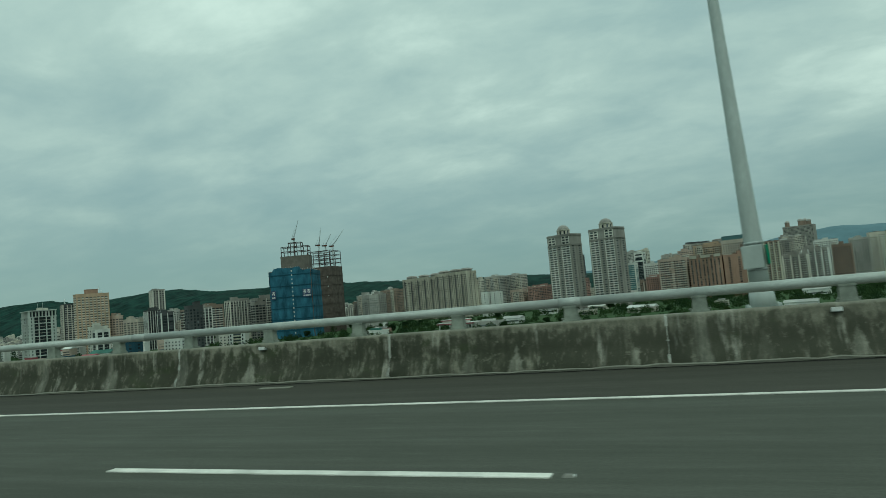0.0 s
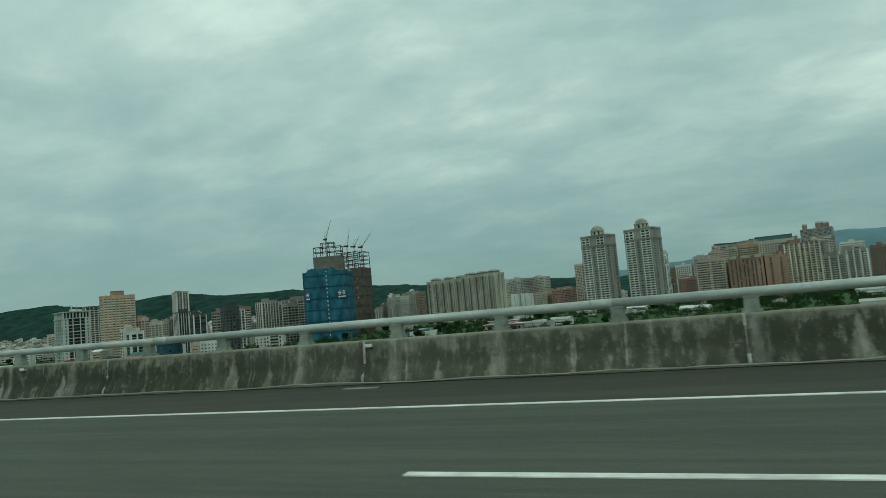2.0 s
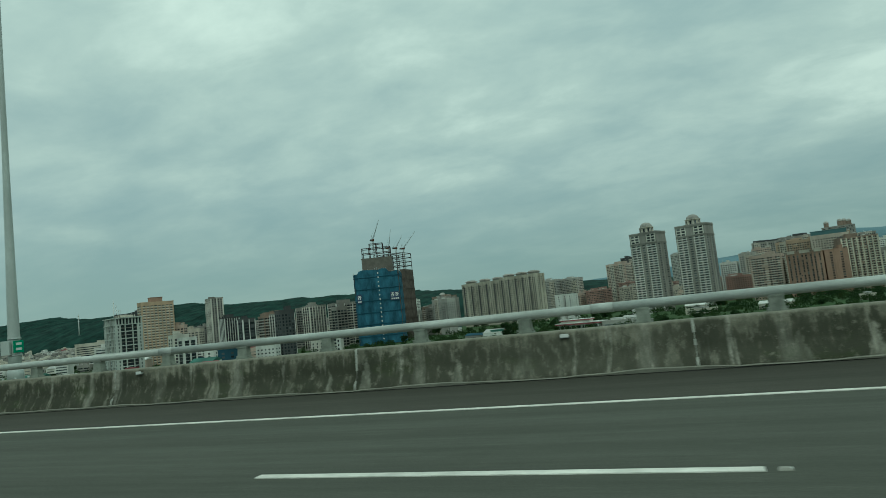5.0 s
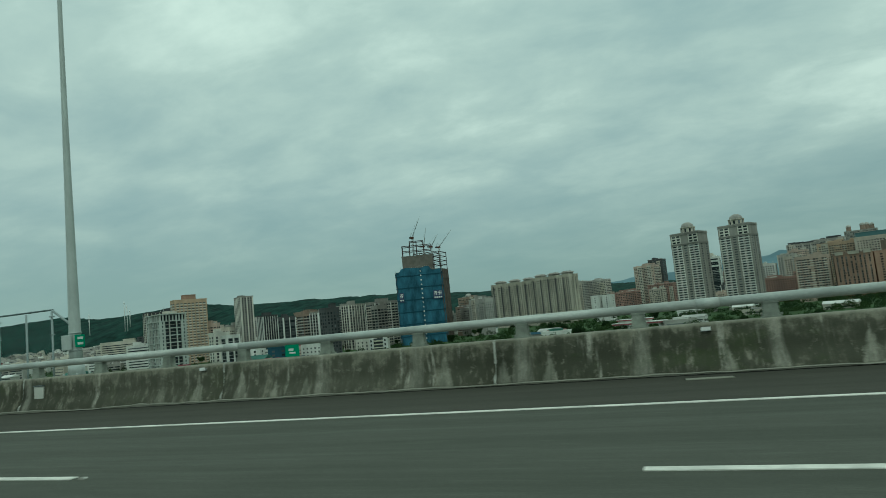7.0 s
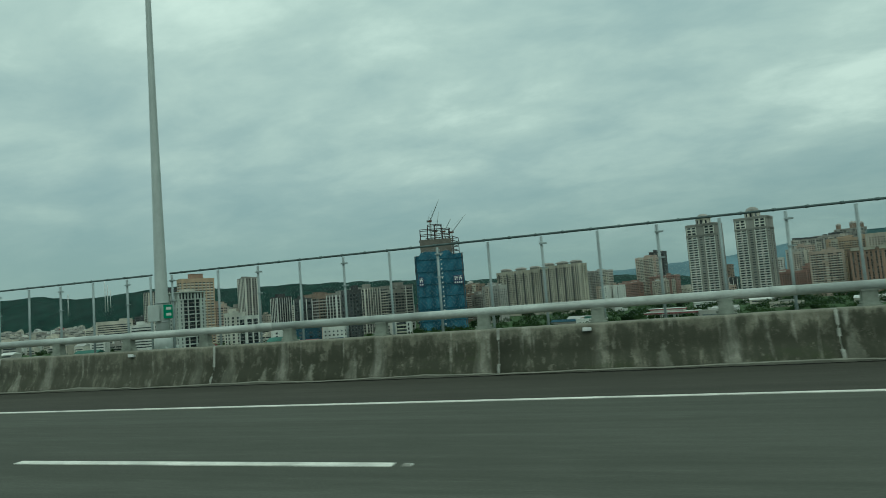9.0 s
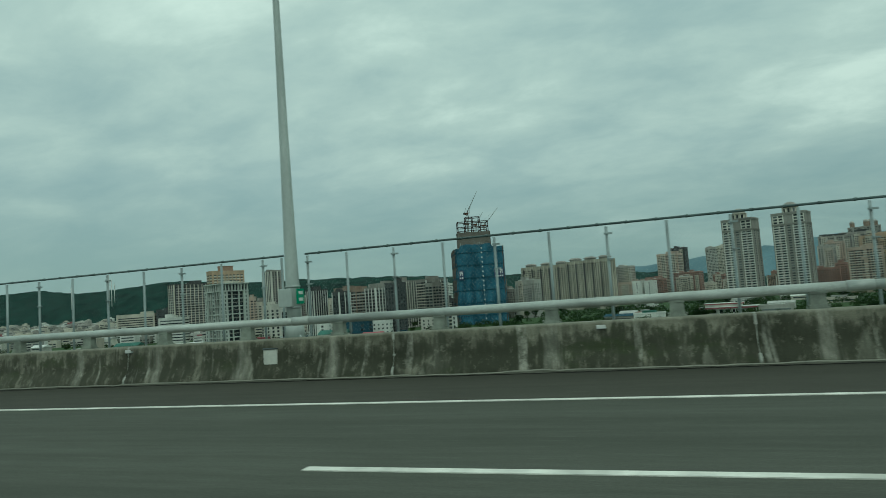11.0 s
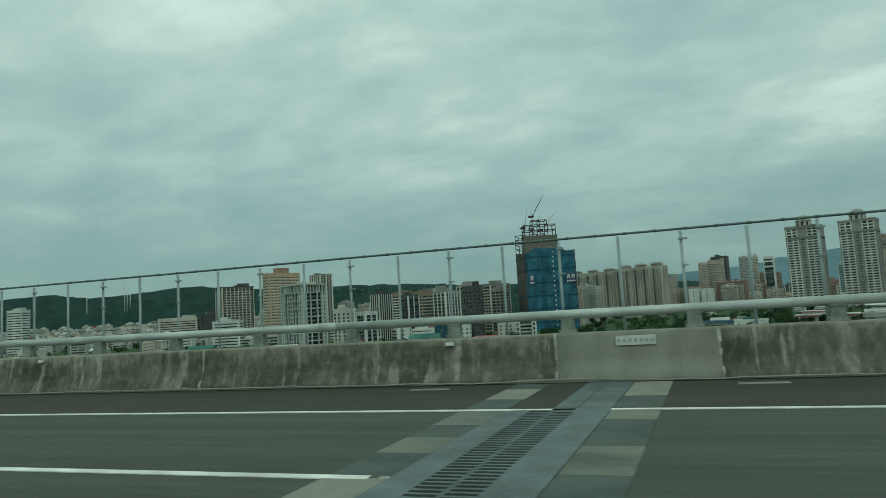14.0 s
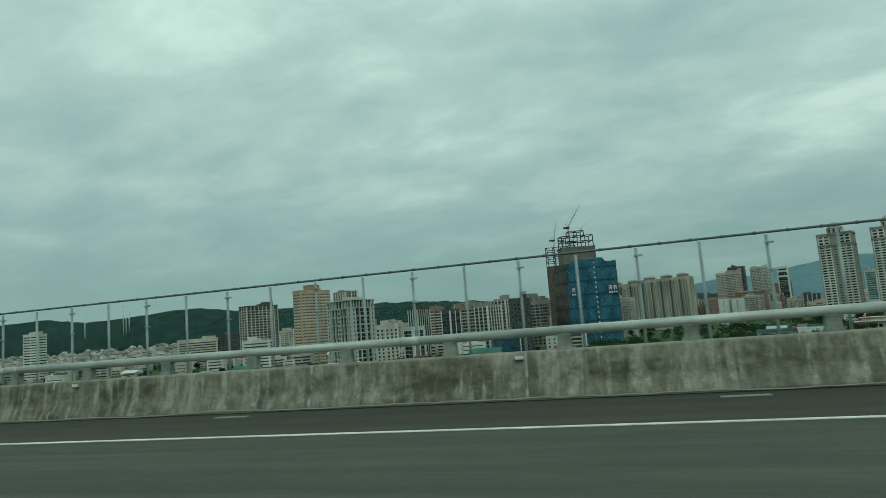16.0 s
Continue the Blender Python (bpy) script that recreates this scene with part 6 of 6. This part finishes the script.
# ---- low houses ----
def house(x, y, w, d, h, yaw, wall, roof, pitched=False, label="", columns=3):
    b = thing("house", label or "low town house with flat roof", "house", pose(x, y, GROUND, 0, 0, yaw), group="low houses of the town")
    if pitched:
        bm = bmesh.new()
        loft(bm, plan(w, d), [(-2, 0), (h, 0)])
        part("wall", bm, M["wall_" + wall], b)
        bm = bmesh.new()
        extrude_x(bm, [(-d / 2 - 0.6, h + 0.02), (0, h + d * 0.22), (d / 2 + 0.6, h + 0.02)], -w / 2 - 0.6, w / 2 + 0.6)
        part("roof", bm, M["wall_" + roof], b)
    else:
        part("wall", shell(w, d, -2, h, 3.2, 0.25), M["wall_" + wall], b)
        bm = bmesh.new()
        loft(bm, plan(w * 0.45, d * 0.5), [(h, 0), (h + 2.4, 0), (h + 2.4, 0.5), (h + 2.7, 0.5)])
        part("roof_hut", bm, M["wall_" + roof], b)
    n = max(1, int(h / 3.2))
    for k in range(n):
        ob = new("window_band", pane_mesh("glass_grey"))
        ob.parent = b
        ob.location = (0, -d / 2 - 0.03, 1.9 + 3.2 * k)
        ob.scale = (w * 0.8, 0.12, 1.3)
    return b


rnd = random.Random(11)
tones = ["white", "stone", "grey", "cream", "beige", "white", "stone", "pinkish"]
roofs = ["roofgrey", "roofgrey", "white", "roofred", "roofgrey", "roofgreen", "white", "roofgrey", "roofblue"]
for k in range(80):
    x = -1900 + 1370 * rnd.random() ** 0.8
    y = rnd.uniform(330, 640) if x > -900 else rnd.uniform(420, 1100)
    h = rnd.choice((7, 9.5, 10, 13, 13, 16)) * rnd.uniform(0.9, 1.1)
    if y < 480:
        h = min(h, 9)
    house(x, y, rnd.uniform(10, 24), rnd.uniform(9, 15), h, rnd.uniform(2, 22), rnd.choice(tones), rnd.choice(roofs), rnd.random() < 0.35)
for k in range(16):
    x, y = rnd.uniform(-480, 420), rnd.uniform(520, 900)
    house(x, y, rnd.uniform(12, 30), rnd.uniform(8, 14), rnd.choice((4, 4.5, 5, 6)), rnd.uniform(-24, -6), rnd.choice(("grey", "stone", "slate", "white")), rnd.choice(roofs), rnd.random() < 0.55)
for k in range(22):
    house(-320 - 0.355 * (140 + 13 * k) + rnd.uniform(-14, 14), 140 + 13.0 * k, rnd.uniform(9, 15), rnd.uniform(7, 9), rnd.uniform(5, 11), rnd.uniform(0, 12), rnd.choice(tones), rnd.choice(roofs), rnd.random() < 0.5)
station = thing("filling_station", "low white filling station with red canopy bands", "building", pose(-227, 633, GROUND, 0, 0, -18))
for name, w, d, z0, z1, mat in (("wall", 44, 10, -2.0, 4.4, "white"), ("canopy", 48, 16, 4.4, 5.6, "roofred"), ("fascia", 48.4, 16.4, 5.6, 6.2, "white"), ("upper_wall", 30, 9, 6.2, 8.0, "cream"), ("roof", 32, 11, 8.0, 9.0, "roofred"), ("roof_rim", 32.4, 11.4, 9.0, 9.4, "white")):
    bm = bmesh.new()
    box(bm, 0 if w > 40 else -4, 0, (z0 + z1) / 2, w, d, z1 - z0)
    part(name, bm, M["wall_" + mat], station)
for k in range(7):
    bm = bmesh.new()
    box(bm, -18 + 6 * k, -5.1, 2.0, 3.6, 0.3, 2.6)
    part("window", bm, M["glass"], station)
for u in (-21, -7, 7, 21):
    bm = bmesh.new()
    box(bm, u, -7.4, 1.2, 0.7, 0.7, 6.4)
    part("post", bm, M["wall_white"], station)
house(-178, 668, 22, 10, 5, -18, "white", "roofgrey", True, "low white shed with a grey roof")
house(-299, 600, 14, 10, 6, -18, "red", "roofgrey", False, "small red brick house")

def arched_house(x, y, yaw):
    """A cream house: two bays with round heads and arched windows, floors of dark balconies between."""
    b = thing("arched_house", "small cream house with two round-headed bays", "house", pose(x, y, GROUND, 0, 0, yaw))
    bm = bmesh.new()
    box(bm, 0, 1.0, 6.0, 18, 9, 14)
    part("wall", bm, M["wall_cream"], b)
    for s in (-1, 1):
        bm = bmesh.new()
        out = [(-2.3, -1.0), (2.3, -1.0), (2.3, 13.2)] + [(2.3 * math.cos(q), 13.2 + 2.3 * math.sin(q)) for q in [math.pi * k / 10 for k in range(1, 10)]] + [(-2.3, 13.2)]
        lo = [bm.verts.new((s * 7.6 + u, -5.2, v)) for u, v in out]
        hi = [bm.verts.new((s * 7.6 + u, -3.2, v)) for u, v in out]
        bm.faces.new(lo)
        bm.faces.new(hi[::-1])
        for k in range(len(out)):
            bm.faces.new((lo[k], hi[k], hi[(k + 1) % len(out)], lo[(k + 1) % len(out)]))
        bay = part("bay", bm, M["wall_white"], b, "white round-headed bay")
        for z in (3.0, 7.0, 11.2):
            bm = bmesh.new()
            box(bm, s * 7.6, -5.2, z, 1.5, 0.3, 2.4)
            part("window", bm, M["glass"], bay)
    for k in range(4):
        bm = bmesh.new()
        box(bm, 0, -3.6, 2.2 + 3.4 * k, 10.4, 0.3, 2.0)
        part("window", bm, M["glass"], b)
        bm = bmesh.new()
        box(bm, 0, -4.2, 0.8 + 3.4 * k, 10.6, 1.6, 0.9)
        part("balcony", bm, M["wall_yellowish"], b)


arched_house(-485, 607, 6)

# ---- trees ----
def tree_mesh(seed, height, spread, leaf):
    """Trunk and limbs, and a crown of several hundred separate leaf clumps."""
    r = random.Random(seed)
    bm = bmesh.new()
    tube(bm, [(0, 0, -1.5), (0.1, 0, height * 0.3), (0.2, 0.1, height * 0.62)], [0.28, 0.2, 0.09], 7)
    tips = []
    for k in range(7):
        a = r.uniform(0, 6.28)
        z = height * r.uniform(0.28, 0.55)
        e = (spread * 0.6 * math.cos(a), spread * 0.6 * math.sin(a), height * r.uniform(0.55, 0.88))
        tube(bm, [(0.1, 0, z), ((0.1 + e[0]) / 2, e[1] / 2, z + (e[2] - z) * 0.6), e], [0.11, 0.07, 0.03], 5)
        tips.append(Vector(e))
    trunk = finish("trunk", bm, M["bark"])
    tips += [Vector((r.gauss(0, spread * 0.3), r.gauss(0, spread * 0.3), height * r.uniform(0.45, 0.95))) for _ in range(9)]
    bm = bmesh.new()
    for c in tips:
        rad = spread * r.uniform(0.26, 0.46)
        for _ in range(150):
            d = Vector((r.gauss(0, 1), r.gauss(0, 1), r.gauss(0, 0.8))).normalized() * rad * r.uniform(0.55, 1.08)
            p = c + d
            s = spread * r.uniform(0.03, 0.07)
            q = Euler((r.uniform(0, 6.28), r.uniform(0, 6.28), r.uniform(0, 6.28))).to_matrix()
            vs = [bm.verts.new(p + q @ Vector(v) * s) for v in ((-1, -0.6, 0.15), (0.2, -0.9, -0.1), (1, 0.1, 0.2), (0.1, 0.9, -0.15), (-0.8, 0.5, 0.1))]
            bm.faces.new(vs)
    return trunk, finish("crown", bm, M[leaf])


KINDS = [tree_mesh(1, 8.5, 4.2, "leaf"), tree_mesh(2, 11, 5.0, "leaf2"), tree_mesh(3, 7, 3.8, "leaf3"), tree_mesh(4, 9.5, 5.4, "leaf2"), tree_mesh(5, 6, 3.6, "leaf")]
LABELS = ["broad green tree in the belt below the road", "tall dark green tree in the belt", "low yellowish green tree in scrub", "wide dark green tree beside low houses", "small green tree in the belt"]


def tree(x, y, kind, size):
    t = thing("tree", LABELS[kind], "tree", pose(x, y, GROUND, 0, 0, rnd.uniform(0, 360)), group="trees below the road")
    t.scale = (size, size, size * rnd.uniform(0.85, 1.1))
    part("trunk", KINDS[kind][0], None, t)
    part("crown", KINDS[kind][1], None, t)


for k in range(120):
    y = rnd.uniform(380, 940)
    x = rnd.uniform(-520, 520) * (0.6 + y / 1500) - 60
    tree(x, y, rnd.randrange(5), rnd.uniform(0.55, 1.05))
for k in range(40):
    tree(rnd.uniform(-1500, -520), rnd.uniform(330, 900), rnd.randrange(5), rnd.uniform(0.7, 1.2))


LEAF = np.array(((-1, -0.6, 0.15), (0.2, -0.9, -0.1), (1, 0.1, 0.2), (0.1, 0.9, -0.15), (-0.8, 0.5, 0.1)))


def woods(name, label, leaf, areas, seed):
    """Dense far woods and scrub as one mesh of leaf clumps; areas: count, x range, y range, size."""
    r = random.Random(seed)
    gen = np.random.default_rng(seed)
    verts, faces = [], []
    for count, xa, xb, ya, yb, size in areas:
        for _ in range(count):
            cx, cy = r.uniform(xa, xb), r.uniform(ya, yb)
            s0 = size * r.uniform(0.6, 1.3)
            m = 170
            d = gen.normal(size=(m, 3)) * (1, 1, 0.8)
            d[:, 2] = abs(d[:, 2])
            d *= (s0 * gen.uniform(0.6, 1.05, m) / np.linalg.norm(d, axis=1))[:, None]
            p = d * (1, 1, 1.15) + (cx, cy, GROUND + s0 * 0.2)
            q = np.linalg.qr(gen.normal(size=(m, 3, 3)))[0]
            leafs = p[:, None] + np.einsum("nij,kj->nki", q, LEAF) * (s0 * gen.uniform(0.055, 0.125, m))[:, None, None]
            n0 = 5 * len(faces)
            verts += leafs.reshape(-1, 3).tolist()
            faces += [tuple(range(n0 + 5 * k, n0 + 5 * k + 5)) for k in range(m)]
    me = bpy.data.meshes.new(name)
    me.from_pydata(verts, [], faces)
    me.materials.append(M[leaf])
    return tagged(new(name, me), label, "woods", kind="stuff")


woods("woods", "dense green woods and scrub below the road", "leaf", [(420, -470, 560, 440, 760, 3.8), (240, -400, 700, 640, 960, 4.4), (190, -60, 700, 640, 1050, 5.4), (120, -1500, -450, 380, 900, 4.0)], 21)
woods("woods", "dark green tree belt before the towers", "leaf2", [(400, -470, 600, 440, 780, 3.9), (240, -420, 760, 700, 1000, 4.6), (200, -40, 760, 660, 1100, 5.8), (90, -1500, -450, 380, 1000, 4.5), (260, -2300, -900, 650, 1500, 7.5)], 22)


# ---- far low houses packed together, and masts on the hill ----
r = random.Random(31)
glazed = ([], [])


def block(verts, faces, x, y, a, px, py, bw, bd, z0, z1):
    c, sn = math.cos(a), math.sin(a)
    n0 = len(verts)
    for z in (z0, z1):
        for i, j in ((-1, -1), (1, -1), (1, 1), (-1, 1)):
            u, v = px + i * bw / 2, py + j * bd / 2
            verts.append((x + u * c - v * sn, y + u * sn + v * c, GROUND + z))
    faces += [tuple(n0 + q for q in f) for f in ((4, 5, 6, 7), (0, 1, 5, 4), (1, 2, 6, 5), (2, 3, 7, 6), (3, 0, 4, 7))]


def far_stuff(verts, faces, mat, label):
    me = bpy.data.meshes.new("far_houses")
    me.from_pydata(verts, [], faces)
    me.materials.append(M[mat])
    tagged(new("far_houses", me), label, "houses", kind="stuff")


for wall, count, label in (("white", 190, "far packed white low houses of the town"), ("stone", 360, "far packed pale low houses of the town"), ("grey", 460, "far packed grey low houses of the town"), ("slate", 330, "far packed slate grey low houses"), ("roofred", 12, "far low houses with dull red roofs")):
    verts, faces = [], []
    for _ in range(count):
        x, y = r.uniform(-2300, -620), r.uniform(640, 1650)
        if x > -900 and y > 1000:
            x -= 600
        w, d, hh = r.uniform(8, 24), r.uniform(8, 14), (15 + (y - 600) * 0.03) * r.uniform(0.4, 1.0)
        a = radians(r.uniform(5, 22))
        block(verts, faces, x, y, a, 0, 0, w, d, -2, hh)
        block(verts, faces, x, y, a, r.uniform(-0.2, 0.2) * w, 1, w * r.uniform(0.3, 0.55), d * 0.5, hh, hh + 2.6)
        for k in range(int(hh / 3.3)):
            if k * 3.3 > hh - 18:
                for u in (-0.23, 0.23) if r.random() < 0.6 else (0.0,):
                    block(*glazed, x, y, a, u * w, -d / 2, w * (0.36 if u else 0.86), 0.3, 1.4 + 3.3 * k, 2.9 + 3.3 * k)
    far_stuff(verts, faces, "wall_" + wall, label)
far_stuff(*glazed, "glass", "dark windows of the far low houses")
for x, y, top, tall in ((-2488, 1995, 147, 75), (-2372, 2067, 190, 116), (-2359, 2067, 172, 98), (-2344, 2067, 150, 60)):
    mast = thing("radio_mast", "thin white radio mast on the wooded hill", "mast", pose(x, y, top - tall), group="masts on the hill")
    bm = bmesh.new()
    tube(bm, [(0, 0, -12), (0, 0, tall)], [2.0, 1.1], 6)
    part("shaft", bm, M["white"], mast)
    bm = bmesh.new()
    for z in (0.6 * tall, 0.75 * tall, 0.9 * tall):
        box(bm, 0, 0, z, 5, 4, 2.5)
    part("dish", bm, M["white"], mast)
